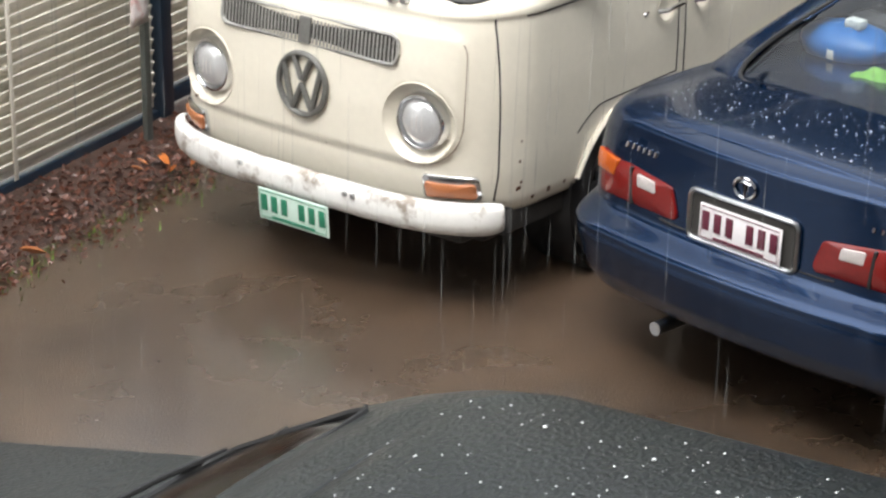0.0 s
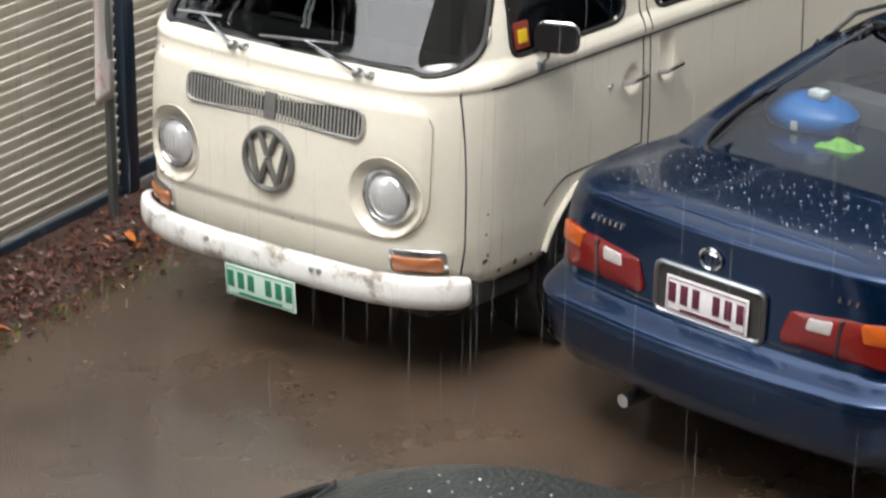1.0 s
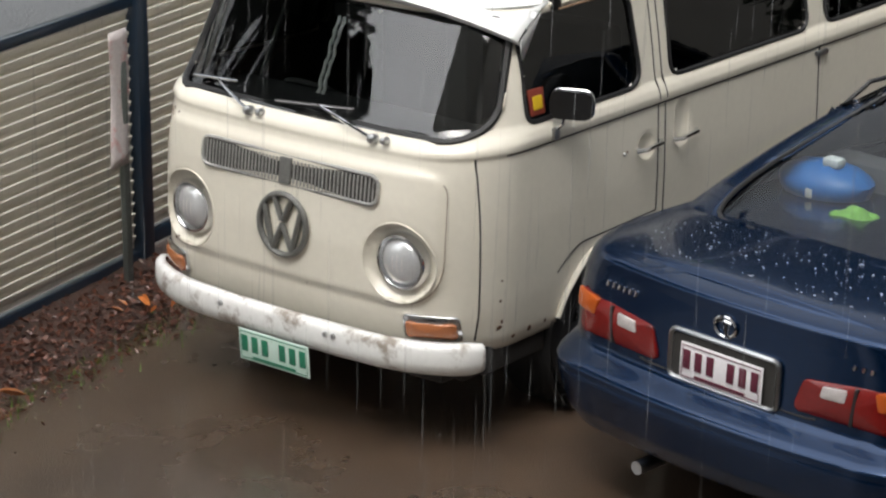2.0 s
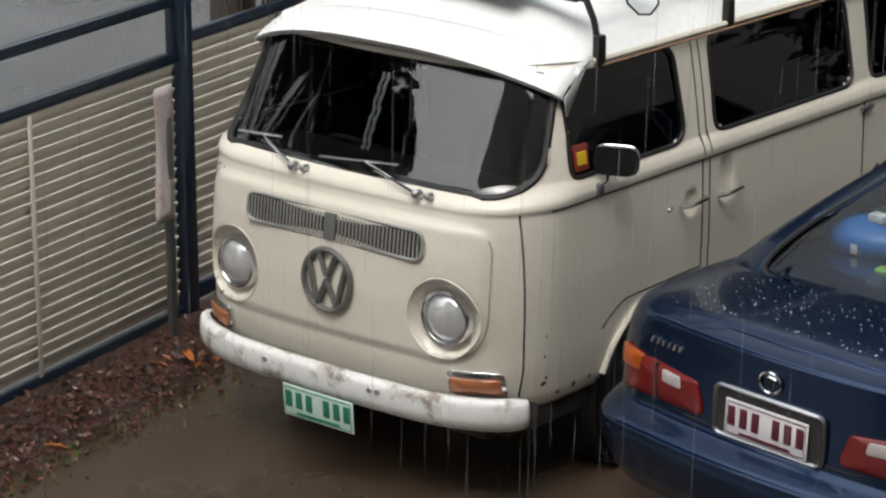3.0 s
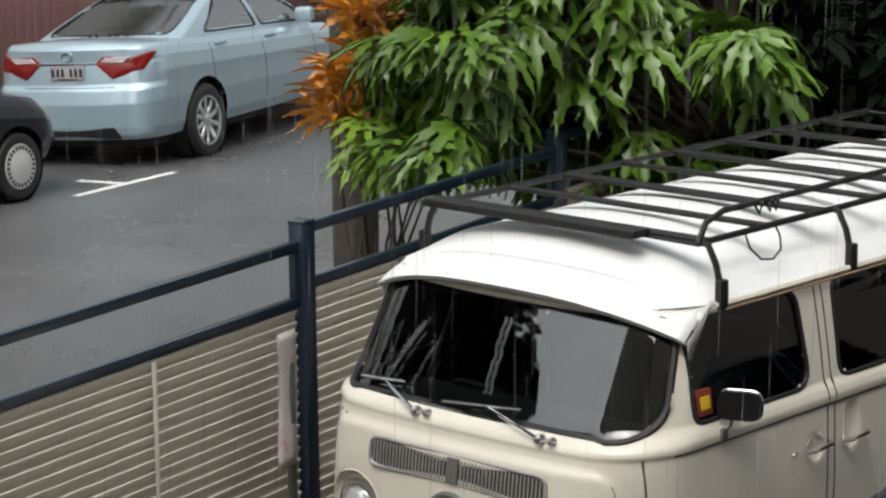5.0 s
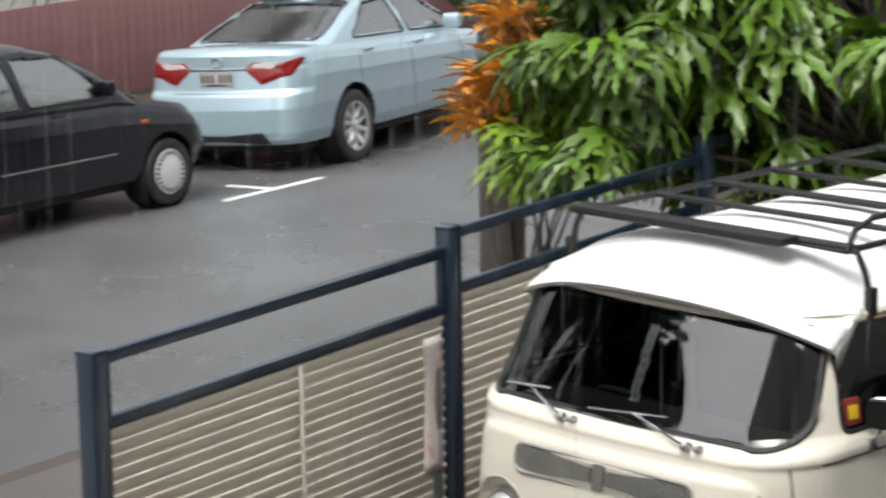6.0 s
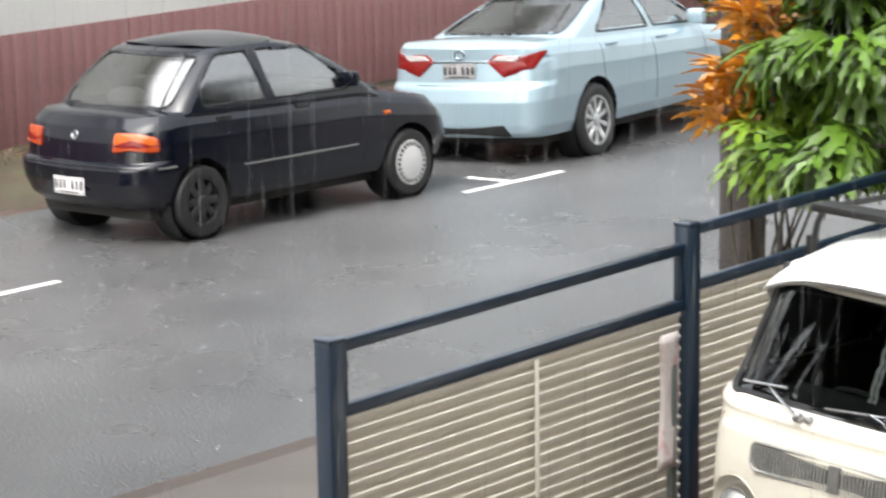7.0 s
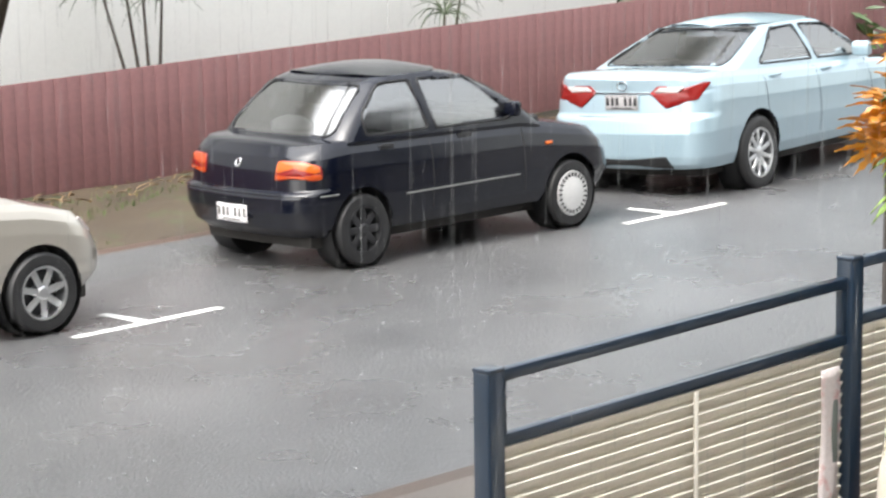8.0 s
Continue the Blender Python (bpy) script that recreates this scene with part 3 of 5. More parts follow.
VAN_REAR = 4.22
PANEL = rounded([(-0.730, 0.612), (0.730, 0.612), (0.730, 1.135), (-0.730, 1.135)], [0.20, 0.20, 0.10, 0.10], 8)
zs = np.concatenate([np.linspace(0.41, 0.60, 12), np.linspace(0.615, 1.16, 40), np.linspace(1.17, 1.30, 18), np.linspace(1.315, 1.70, 30)])
rows = []
for z in zs:
    lean = van_lean(z)
    up = smooth(1.2, 1.7, z)
    rows.append(np.column_stack([q := ring_plan(van_half_width(z), -0.0 + lean, VAN_REAR - 0.28 * float(up), 0.30 - 0.04 * float(up), 0.34 - 0.06 * float(up), 0.25, 0.25, 0.066 + 0.03 * float(up), 0.06, 40, 20, 190), np.full(len(q), z)]))
vp = np.array(rows)
# the pressed nose panel stands a little proud
front = vp[:, :, 1] < 0.30
d, _ = outline_distance(vp[:, :, [0, 2]].reshape(-1, 2), PANEL)
vp[:, :, 1] -= np.where(front, 0.017 * smooth(0.010, -0.010, d.reshape(front.shape)), 0)
# lamp bowls: pressed dishes round the lamps
for sx in (-1, 1):
    rr = np.hypot(vp[:, :, 0] - sx * 0.553, vp[:, :, 2] - 0.775)
    vp[:, :, 1] += np.where(vp[:, :, 1] < 0.4, 0.045 * smooth(0.156, 0.128, rr), 0)
for y, z, ry, rz in ((1.145, 1.03, 0.062, 0.062), (1.40, 1.075, 0.060, 0.112)):
    rr = np.hypot((vp[:, :, 1] - y) / ry, (vp[:, :, 2] - z) / rz)
    vp[:, :, 0] -= np.where(np.abs(vp[:, :, 0]) > 0.7, np.sign(vp[:, :, 0]) * 0.020 * smooth(1.05, 0.55, rr), 0)
side = Shell(vp)
if side.n[40, 100][0] < 0:
    side = Shell(vp, True)

WIN = rounded([(0.375, 1.282), (1.130, 1.282), (1.095, 1.672), (0.415, 1.672)], [0.05, 0.09, 0.07, 0.06])
WIN2 = rounded([(1.335, 1.282), (2.400, 1.282), (2.385, 1.676), (1.345, 1.676)], 0.07)
WIN3 = rounded([(2.545, 1.282), (3.560, 1.282), (3.540, 1.676), (2.555, 1.676)], 0.07)
SCREEN = rounded([(-0.800, 1.245), (0.800, 1.245), (0.728, 1.672), (-0.728, 1.672)], [0.12, 0.12, 0.08, 0.08], 8)
ARCH = circle(0.935, 0.335, 0.375)
ARCHR = circle(3.335, 0.335, 0.355)
holes = [("y", -1, SCREEN)] + [("x", s, w) for s in (1, -1) for w in (WIN, WIN2, WIN3, ARCH, ARCHR)]
p, n, keep, inner = side.cut(holes)
body = part("body", sub_geo(p, keep), CREAM, van, "", 50)
# inner skin in the near-black colour, for the unlit cabin's shade
body.data.materials.append(SHADEDTRIM)
sol = body.modifiers.new("thickness", "SOLIDIFY")
sol.thickness, sol.offset, sol.material_offset, sol.material_offset_rim = 0.022, -1, 1, 0
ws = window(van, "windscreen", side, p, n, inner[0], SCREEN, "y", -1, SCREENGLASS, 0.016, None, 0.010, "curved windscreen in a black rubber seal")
for i, (axis, s, poly) in enumerate(holes[1:]):
    if poly in (WIN, WIN2, WIN3):
        window(van, "side_window", side, p, n, inner[i + 1], poly, axis, s, DARKGLASS, 0.010)
    else:
        lip = side.lay([q for q in poly if q[1] > 0.40], axis, s, 0.006)
        part("wheel_arch_lip", Geo().tube(lip[np.argsort(lip[:, 1])], 0.014, 6), CREAM, van)

# roof dome and gutter
edge = vp[-1]
def roof_z(x, y, w, z0):
    s = np.clip(1 - np.abs(x / 0.768) ** 2.4, 0, 1)
    e = smooth(0.24, 0.62, y - 0.10 * (x / 0.768) ** 2) * smooth(VAN_REAR - 0.35, VAN_REAR - 0.9, y)
    return 1.70 + 0.193 * (s ** 0.75) * e
roof_sheet = fill_cap(edge, roof_z, 22)
roof = part("roof", Geo().grid(roof_sheet), ROOFWHITE, van, "white painted domed roof", 60)
ring = side.p[-1][:-1]
part("gutter", Geo().tube([(x * 1.012, y, 1.698) for x, y, z in ring if y > 0.60][1:-1], 0.013, 6), CREAM, van, "rain gutter along the roof edge")
part("gutter_seam", Geo().tube([(0.797, y, 1.682) for y in np.linspace(0.62, 3.9, 30)], 0.005, 5), material("rusty_seam", (0.28, 0.18, 0.11), 0.7, vary=0.4, fine=80), van, "rust stained seam below the gutter")

# peaked sun visor over the windscreen
rows = []
for q in np.linspace(-1, 1, 41):
    a = abs(q)
    back = Vector((q * 0.765, 0.430 + 0.17 * a ** 2.4, 1.796 - 0.090 * a ** 2.2))
    tip = Vector((q * 0.800, 0.190 + 0.170 * a ** 2.4, 1.737 - 0.135 * a ** 2.6))
    mid = back.lerp(tip, 0.5) + Vector((0, 0, 0.016))
    low = tip + Vector((0, 0.010, -0.014))
    rows.append([back, back.lerp(mid, 0.5) + Vector((0, 0, 0.004)), mid, mid.lerp(tip, 0.6) + Vector((0, 0, 0.005)), tip, low])
visor = part("sun_visor", Geo().grid(rows), ROOFWHITE, van, "white peaked metal sun visor", 45)
visor.modifiers.new("thickness", "SOLIDIFY").thickness = 0.006
# added dark sheet: shade under the visor and in its reflection
shade_sheet = Geo().grid([[r[0] + Vector((0, 0.006, -0.016)), r[2] + Vector((0, 0.006, -0.018)), r[4] + Vector((0, 0.016, -0.016))] for r in rows])
part("visor_shade_sheet", shade_sheet, SHADEDTRIM, visor, "added dark sheet giving the visor's underside its shade")
for s in (-1, 1):
    g = Geo()
    g.add([(s * 0.800, 0.368, 1.60), (s * 0.792, 0.50, 1.69), (s * 0.775, 0.46, 1.70), (s * 0.785, 0.40, 1.52)], [(0, 1, 2, 3)])
    b = part("visor_bracket", g, ROOFWHITE, van)
    b.modifiers.new("thickness", "SOLIDIFY").thickness = 0.008

# front fittings
GR = rounded([(-0.458, 0.985), (0.458, 0.985), (0.458, 1.098), (-0.458, 1.098)], 0.045)
grille = part("fresh_air_grille", pad(side, GR, "y", -1, 0.004), SHADOWGAP, van, "weathered grey slotted fresh-air grille")
part("frame", Geo().tube(side.lay(GR, "y", -1, 0.008), 0.008, 6, True), FINLIGHT, grille)
for x in np.linspace(-0.435, 0.435, 48):
    if abs(x) > 0.035:
        a, b = side.lay([(x, 0.995), (x, 1.088)], "y", -1, 0.008)
        part("fin", Geo().tube([a, b], 0.0040, 5), FINLIGHT, grille)
part("centre_block", pad(side, rounded([(-0.03, 0.990), (0.03, 0.990), (0.03, 1.093), (-0.03, 1.093)], 0.006), "y", -1, 0.012), GRILLEGREY, grille)

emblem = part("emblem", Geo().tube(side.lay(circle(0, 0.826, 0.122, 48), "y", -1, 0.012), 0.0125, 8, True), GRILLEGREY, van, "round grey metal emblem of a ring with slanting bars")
for a, b in (((-0.048, 0.938), (-0.004, 0.842)), ((0.048, 0.938), (0.004, 0.842)), ((-0.098, 0.898), (-0.050, 0.722)), ((0.098, 0.898), (0.050, 0.722)),
             ((-0.050, 0.722), (0.0, 0.826)), ((0.050, 0.722), (0.0, 0.826))):
    part("bar", Geo().tube(side.lay([np.array(a) * (1 - t) + np.array(b) * t for t in np.linspace(0, 1, 6)], "y", -1, 0.012), 0.0125, 6), GRILLEGREY, emblem)

for s in (-1, 1):
    c = side.lay([(s * 0.553, 0.775)], "y", -1, 0.0)[0]
    m = Matrix.Translation((c[0], c[1] - 0.012, c[2])) @ Matrix.Rotation(radians(90), 4, "X") @ Matrix.Rotation(radians(s * 4), 4, "Y")
    lamp = part("headlamp", Geo().lathe([(0.092, 0.0), (0.088, 0.010), (0.072, 0.024), (0.045, 0.033), (0.015, 0.037), (0.0005, 0.0375)], 40, m), LENS, van, "round glass headlamp in a chrome rim")
    for k in range(-3, 4):
        half = math.sqrt(0.080 ** 2 - (k * 0.022) ** 2)
        part("lens_rib", Geo().tube([m @ Vector((k * 0.022, q * half, 0.038 * (1 - ((k * 0.022) ** 2 + (q * half) ** 2) / 0.0081) + 0.001)) for q in np.linspace(-1, 1, 9)], 0.0022, 5), CLEARLENS, lamp)
    part("rim", Geo().lathe([(0.116, -0.03), (0.115, 0.004), (0.108, 0.018), (0.099, 0.020), (0.092, 0.010), (0.090, -0.004)], 40, m), CHROME, lamp)
    part("bowl_edge", Geo().tube(side.lay(circle(s * 0.553, 0.775, 0.158, 40), "y", -1, -0.001), 0.0035, 6, True), CREAM, lamp)
    IND = rounded([(s * 0.575, 0.484), (s * 0.768, 0.484), (s * 0.768, 0.580), (s * 0.575, 0.580)][::s], 0.02)
    frame_geo = pad(side, IND, "y", -1, 0.016)
    ind = part("indicator", frame_geo, CHROME, van, "low amber indicator in a chrome frame")
    LEN = rounded([(s * 0.588, 0.493), (s * 0.756, 0.493), (s * 0.756, 0.556), (s * 0.588, 0.556)][::s], 0.015)
    part("lens", pad(side, LEN, "y", -1, 0.026, 0.006), AMBERDULL, ind)

# bumper with wrapped ends and a worn blade
prof = [(0.0, 0.500), (-0.022, 0.500), (-0.034, 0.490), (-0.038, 0.478), (-0.040, 0.430), (-0.034, 0.402), (-0.016, 0.382), (0.02, 0.376)]
rows = []
for q in np.linspace(-1, 1, 61):
    x = 0.832 * math.sin(q * math.pi / 2)
    c = max(0.0, (abs(x) - 0.43) / 0.403)
    y = -0.100 + 0.05 * (x / 0.85) ** 2 + 0.18 * (1 - math.sqrt(max(0, 1 - c * c)))
    out = Vector((math.copysign(min(1.6, 1.5 * c ** 2), q), -1, 0)).normalized()
    k = 1.0 - 0.2 * max(0, (abs(q) - 0.85) / 0.15)
    rows.append([Vector((x, y, 0.43 + (z - 0.43) * k - 0.022)) + out * -o for o, z in prof])
bumper = part("front_bumper", Geo().grid(rows), BUMPWHITE, van, "chipped white painted front bumper", 60)
bumper.modifiers.new("thickness", "SOLIDIFY").thickness = 0.006
worn = [[p_ + Vector((0.0, -0.003, 0.0015)) for p_ in r[1:]] for r in rows[49:]]
part("bare_end", Geo().grid(worn), DULLCHROME, bumper, "bare dented chrome where the paint has gone", 60)
for x in (-0.30, 0.30, 0.26):
    part("bolt", Geo().lathe([(0.012, -0.004), (0.010, 0.006), (0.001, 0.008)], 12, Matrix.Translation((x, -0.142, 0.445)) @ Matrix.Rotation(radians(90), 4, "X")), DULLCHROME, bumper)
plate(van, Matrix.Translation((0.0, -0.152, 0.308)) @ Matrix.Rotation(radians(4), 4, "X"), PLATEMINT, PLATEGREEN)
# dark box under the nose, put in for the black shade below the bumper
part("valance_shade_box", Geo().box((0, 0.22, 0.36), (1.40, 0.36, 0.16), 0.03), SHADOWGAP, van)

# wipers
for x0, near_end, far_end in ((-0.24, (-0.372, 1.299), (-0.629, 1.276)), (0.395, (0.246, 1.296), (-0.145, 1.262))):
    base = side.lay([(x0, 1.217)], "y", -1, 0.022)[0]
    bl = side.lay([near_end, far_end], "y", -1, 0.022)
    mid = (bl[0] * 0.55 + bl[1] * 0.45)
    wiper = part("wiper", Geo().tube([base, base * 0.35 + mid * 0.65 + np.array((0, -0.012, 0.006)), mid], [0.008, 0.006, 0.004], 6), CHROME, van, "chrome windscreen wiper")
    part("blade", Geo().tube([bl[0], bl[1]], 0.0055, 5), CHROME, wiper)
    part("pivot", Geo().lathe([(0.020, -0.02), (0.018, 0.010), (0.010, 0.016), (0.001, 0.018)], 14, Matrix.Translation(base) @ Matrix.Rotation(radians(80), 4, "X")), DULLCHROME, wiper)
    part("nut", Geo().lathe([(0.016, -0.02), (0.014, 0.008), (0.001, 0.012)], 12, Matrix.Translation(base + np.array((0.055, 0.004, 0.0))) @ Matrix.Rotation(radians(80), 4, "X")), DULLCHROME, wiper)

# side fittings: seams, handles, mirror
def seam(pts, sgn=1, r=0.0042, lift=-0.001):
    part("panel_seam", Geo().tube(side.lay(pts, "x", sgn, lift), r, 5), SHADOWGAP, van)
for s in (1, -1):
    seam([(1.225, z) for z in np.linspace(0.745, 1.665, 26)], s)
    seam([(1.275, z) for z in np.linspace(0.50, 1.665, 30)], s)
    seam([(2.47, z) for z in np.linspace(0.50, 1.20, 20)], s)
    seam([(y, 0.742 - 0.02 * (1.225 - y) - 1.3 * max(0, 0.72 - y) ** 1.5) for y in np.linspace(1.225, 0.56, 20)], s)
    seam([(0.122, z) for z in np.linspace(0.47, 1.19, 24)], s)
    seam([(y, 1.192) for y in np.linspace(0.24, 4.0, 70)], s, 0.005)
    for y, big in ((1.145, False), (1.395, True)):
        dish = side.lay([(y - 0.09, 1.035)], "x", s)[0]
        handle = part("door_handle", Geo().tube([(dish[0] + s * 0.012, y - 0.085, 1.030), (dish[0] + s * 0.040, y - 0.06, 1.034), (dish[0] + s * 0.040, y + 0.05, 1.040), (dish[0] + s * 0.018, y + 0.075, 1.042)] if not big else
                                              [(dish[0] + s * 0.012, y - 0.075, 1.022), (dish[0] + s * 0.040, y - 0.05, 1.026), (dish[0] + s * 0.040, y + 0.06, 1.034), (dish[0] + s * 0.02, y + 0.08, 1.036)], [0.013, 0.012, 0.011, 0.009], 8, False, 0.8), CHROME, van, "chrome door handle over a pressed dish")
        part("dish", Geo().tube(side.lay(circle(y, 1.03, 0.058, 24) if not big else rounded([(y - 0.055, 0.975), (y + 0.055, 0.975), (y + 0.055, 1.19), (y - 0.055, 1.19)], 0.055), "x", s, -0.001), 0.0030, 5, True), CREAM, handle)
    part("lock", Geo().lathe([(0.009, 0), (0.007, 0.006), (0.001, 0.007)], 12, Matrix.Translation(side.lay([(0.99, 1.03)], "x", s)[0]) @ Matrix.Rotation(radians(90 * s), 4, "Y")), DULLCHROME, van)
    part("fuel_flap_clip", Geo().box(tuple(side.lay([(2.48, 1.165)], "x", s, 0.01)[0]), (0.02, 0.09, 0.025), 0.006), DULLCHROME, van)
    base = Vector(side.lay([(0.512, 1.232)], "x", s)[0])
    head = Vector((s * 0.920, 0.545, 1.338))
    mirror = part("mirror", Geo().prism(rounded([(-0.085, -0.056), (0.085, -0.056), (0.085, 0.056), (-0.085, 0.056)], 0.045), 0.036, Matrix.Translation(head) @ Matrix.Rotation(radians(22 * s), 4, "Z") @ Matrix.Translation((0, 0.018, 0)) @ Matrix.Rotation(radians(90), 4, "X")), DARKCHROME, van, "rounded rectangular door mirror on a chrome arm")
    part("rim", Geo().tube([head + Matrix.Rotation(radians(22 * s), 3, "Z") @ Vector((a, 0.012, b)) for a, b in rounded([(-0.086, -0.057), (0.086, -0.057), (0.086, 0.057), (-0.086, 0.057)], 0.046)], 0.0045, 6, True), CHROME, mirror)
    part("arm", Geo().tube([base, base + Vector((s * 0.03, 0.01, 0.03)), head + Vector((-s * 0.015, -0.015, -0.02)), head], 0.0065, 7), CHROME, mirror)
    part("arm_foot", Geo().box(tuple(base + Vector((s * 0.006, 0, -0.01))), (0.02, 0.035, 0.05), 0.006), DULLCHROME, mirror)
    wheel(van, s * 0.72, 0.935, 0.325, 0.17, "steel", s)
    wheel(van, s * 0.72, 3.335, 0.325, 0.17, "steel", s)

# a thin darker tube draws the shade along the pressed panel's edge
part("panel_crease", Geo().tube(side.lay([q for q in PANEL if q[1] < 1.10], "y", -1, -0.0005), 0.0032, 5), CREASESHADE, van)

# rust spots and grime
RUST = material("rust_spot", (0.12, 0.055, 0.028), 0.8, vary=0.4, fine=200)
rr = random.Random(6)
for x, z, r in ((-0.735, 1.135, 0.010), (-0.715, 1.120, 0.007), (-0.70, 1.150, 0.006), (-0.655, 1.145, 0.005), (0.10, 0.60, 0.004), (-0.66, 0.62, 0.009), (-0.62, 0.635, 0.006)):
    part("rust_spot", pad(side, [(x + r * rr.uniform(0.6, 1.3) * math.cos(a), z + r * rr.uniform(0.6, 1.3) * math.sin(a)) for a in np.linspace(0, 6.28, 9)[:-1]], "y", -1, 0.0012), RUST, van)
for y, z, r in ((0.215, 0.505, 0.012), (0.225, 0.53, 0.007), (0.21, 0.62, 0.007), (0.215, 0.70, 0.005), (0.30, 0.452, 0.010), (0.40, 0.455, 0.014), (0.50, 0.46, 0.010), (1.01, 1.035, 0.006)):
    part("rust_spot", pad(side, [(y + r * rr.uniform(0.6, 1.3) * math.cos(a), z + r * rr.uniform(0.6, 1.3) * math.sin(a)) for a in np.linspace(0, 6.28, 9)[:-1]], "x", 1, 0.0012), RUST, van)

# dark rocker strips, which also darken the gap below the sills
for s in (-1, 1):
    for y0, y1 in ((0.16, 0.55), (1.32, 2.95), (3.72, 4.1)):
        part("rocker", Geo().box((s * 0.785, (y0 + y1) / 2, 0.375), (0.05, y1 - y0, 0.12), 0.012), SHADOWGAP, van)

# inside: floor, dash, wheel, seats
# underbody hung low to keep light from the ground beneath
part("underbody", Geo().box((0, 2.15, 0.36), (1.36, 3.9, 0.24), 0.02), SHADOWGAP, van)
for y in (0.935, 3.335):
    for s in (-1, 1):
        part("wheel_well", Geo().lathe([(0.39, -0.14), (0.385, 0.12), (0.10, 0.13)], 28, Matrix.Translation((s * 0.70, y, 0.335)) @ Matrix.Rotation(radians(90 * -s), 4, "Y")), RUBBER, van)
part("cabin_floor", Geo().box((0, 2.1, 0.60), (1.58, 3.7, 0.05)), SHADEDTRIM, van)
part("dashboard", Geo().box((0, 0.33, 1.10), (1.48, 0.34, 0.22), 0.04), SHADEDTRIM, van)
part("headlining", Geo().box((0, 2.2, 1.70), (1.36, 3.0, 0.02), 0.005), GREYSEAT, van)
m = Matrix.Translation((-0.36, 0.60, 1.12)) @ Matrix.Rotation(radians(-35), 4, "X")
part("steering_wheel", Geo().tube([(0.20 * math.cos(a), 0.20 * math.sin(a), 0) for a in np.linspace(0, 2 * math.pi, 33)[:-1]], 0.012, 8, True, 1.0, m), RUBBER, van)
for x in (-0.36, 0.36):
    seat = part("seat", Geo().box((x, 1.02, 0.86), (0.52, 0.50, 0.16), 0.05), GREYSEAT, van)
    part("backrest", Geo().box((x, 1.27, 1.18), (0.50, 0.14, 0.58), 0.05, Matrix.Identity(4)), GREYSEAT, seat)
part("bulkhead", Geo().box((0, 2.35, 1.05), (1.50, 0.05, 0.90)), SHADEDTRIM, van)
part("windscreen_divider", Geo().tube([(-0.52, 0.36, 1.25), (-0.50, 0.55, 1.62)], 0.012, 6), RUBBER, van)
part("rear_view_mirror", Geo().box((-0.02, 0.38, 1.585), (0.22, 0.03, 0.06), 0.012), RUBBER, van)
tag = part("window_label", pad(side, rounded([(0.405, 1.305), (0.490, 1.305), (0.490, 1.405), (0.405, 1.405)], 0.008), "x", 1, 0.002, 0, 0.02), material("red_label", (0.22, 0.035, 0.02), 0.6), van, "small red and yellow window label")
part("yellow_patch", pad(side, rounded([(0.420, 1.325), (0.475, 1.325), (0.475, 1.378), (0.420, 1.378)], 0.006), "x", 1, 0.005), YELLOW, tag)
g = Geo()
for x in (0.005, 0.030):
    g.tube([(x + 0.004 * math.sin(k * 1.9), 0.25 - 0.009 * k + 0.004 * math.sin(k), 1.60 - 0.019 * k) for k in range(16)], [0.006 + 0.003 * (k % 2) for k in range(16)], 5)
part("hanging_beads", g, WHITECLOTH, van, "pale beads hanging behind the windscreen")

# ---------------------------------------------------------------- roof rack
rack = thing("roof_rack", Matrix.Identity(4), "black steel tray roof rack clamped to the van's gutters", "roof rack")
Y0, Y1, HX = 0.60, 3.80, 0.675
for z, h in ((1.925, 0), (2.03, 1)):
    ringpts = [(-HX, Y0 + 0.1 * h, z), (HX, Y0 + 0.1 * h, z), (HX, Y1, z), (-HX, Y1, z)]
    if h:
        ringpts = ([(HX, Y0, 1.925), (HX, Y0 + 0.05, z - 0.03), (HX, Y0 + 0.16, z), (HX, Y1, z)],)
        for q in ringpts:
            part("upper_rail", Geo().tube(q, 0.013, 7), RACKBLACK, rack)
    else:
        part("tray_frame", Geo().tube(ringpts, 0.014, 7, True), RACKBLACK, rack)
for i in range(8):
    y = Y0 + 0.06 + i * 0.39
    part("slat", Geo().box((0, y, 1.925), (2 * HX, 0.075 if i % 2 == 0 else 0.05, 0.018), 0.005), RACKBLACK, rack)
part("wind_bar", Geo().box((-0.12, Y0 - 0.045, 1.94), (1.12, 0.11, 0.035), 0.01), RACKBLACK, rack)
for s in (-1, 1):
    for y in (0.62, 1.50, 2.4, 3.3):
        leg = part("leg", Geo().tube([(s * HX, y, 1.925), (s * (HX + 0.035), y, 1.92), (s * (HX + 0.072), y, 1.85), (s * (HX + 0.095), y, 1.76)], 0.014, 7), RACKBLACK, rack)
        part("clamp", Geo().box((s * (HX + 0.100), y, 1.735), (0.035, 0.05, 0.12), 0.008), RACKBLACK, leg)
    for y in (0.98, 1.05, 1.09, 2.0, 2.06) if s > 0 else ():
        part("strap", Geo().tube([(s * HX, y, 2.03), (s * (HX + 0.02), y + 0.01, 2.03), (s * HX, y + 0.02, 1.98), (s * (HX - 0.02), y, 2.03)], 0.007, 5, True), STRAP, rack)
for y in (1.0,):
    part("hanging_strap", Geo().tube([(HX, y - 0.10, 1.925), (HX + 0.02, y - 0.09, 1.86), (HX + 0.04, y - 0.04, 1.81), (HX + 0.045, y + 0.03, 1.80), (HX + 0.04, y + 0.09, 1.83), (HX + 0.02, y + 0.11, 1.88), (HX, y + 0.10, 1.925)], 0.0045, 5), STRAP, rack, "loose strap hanging in a loop")
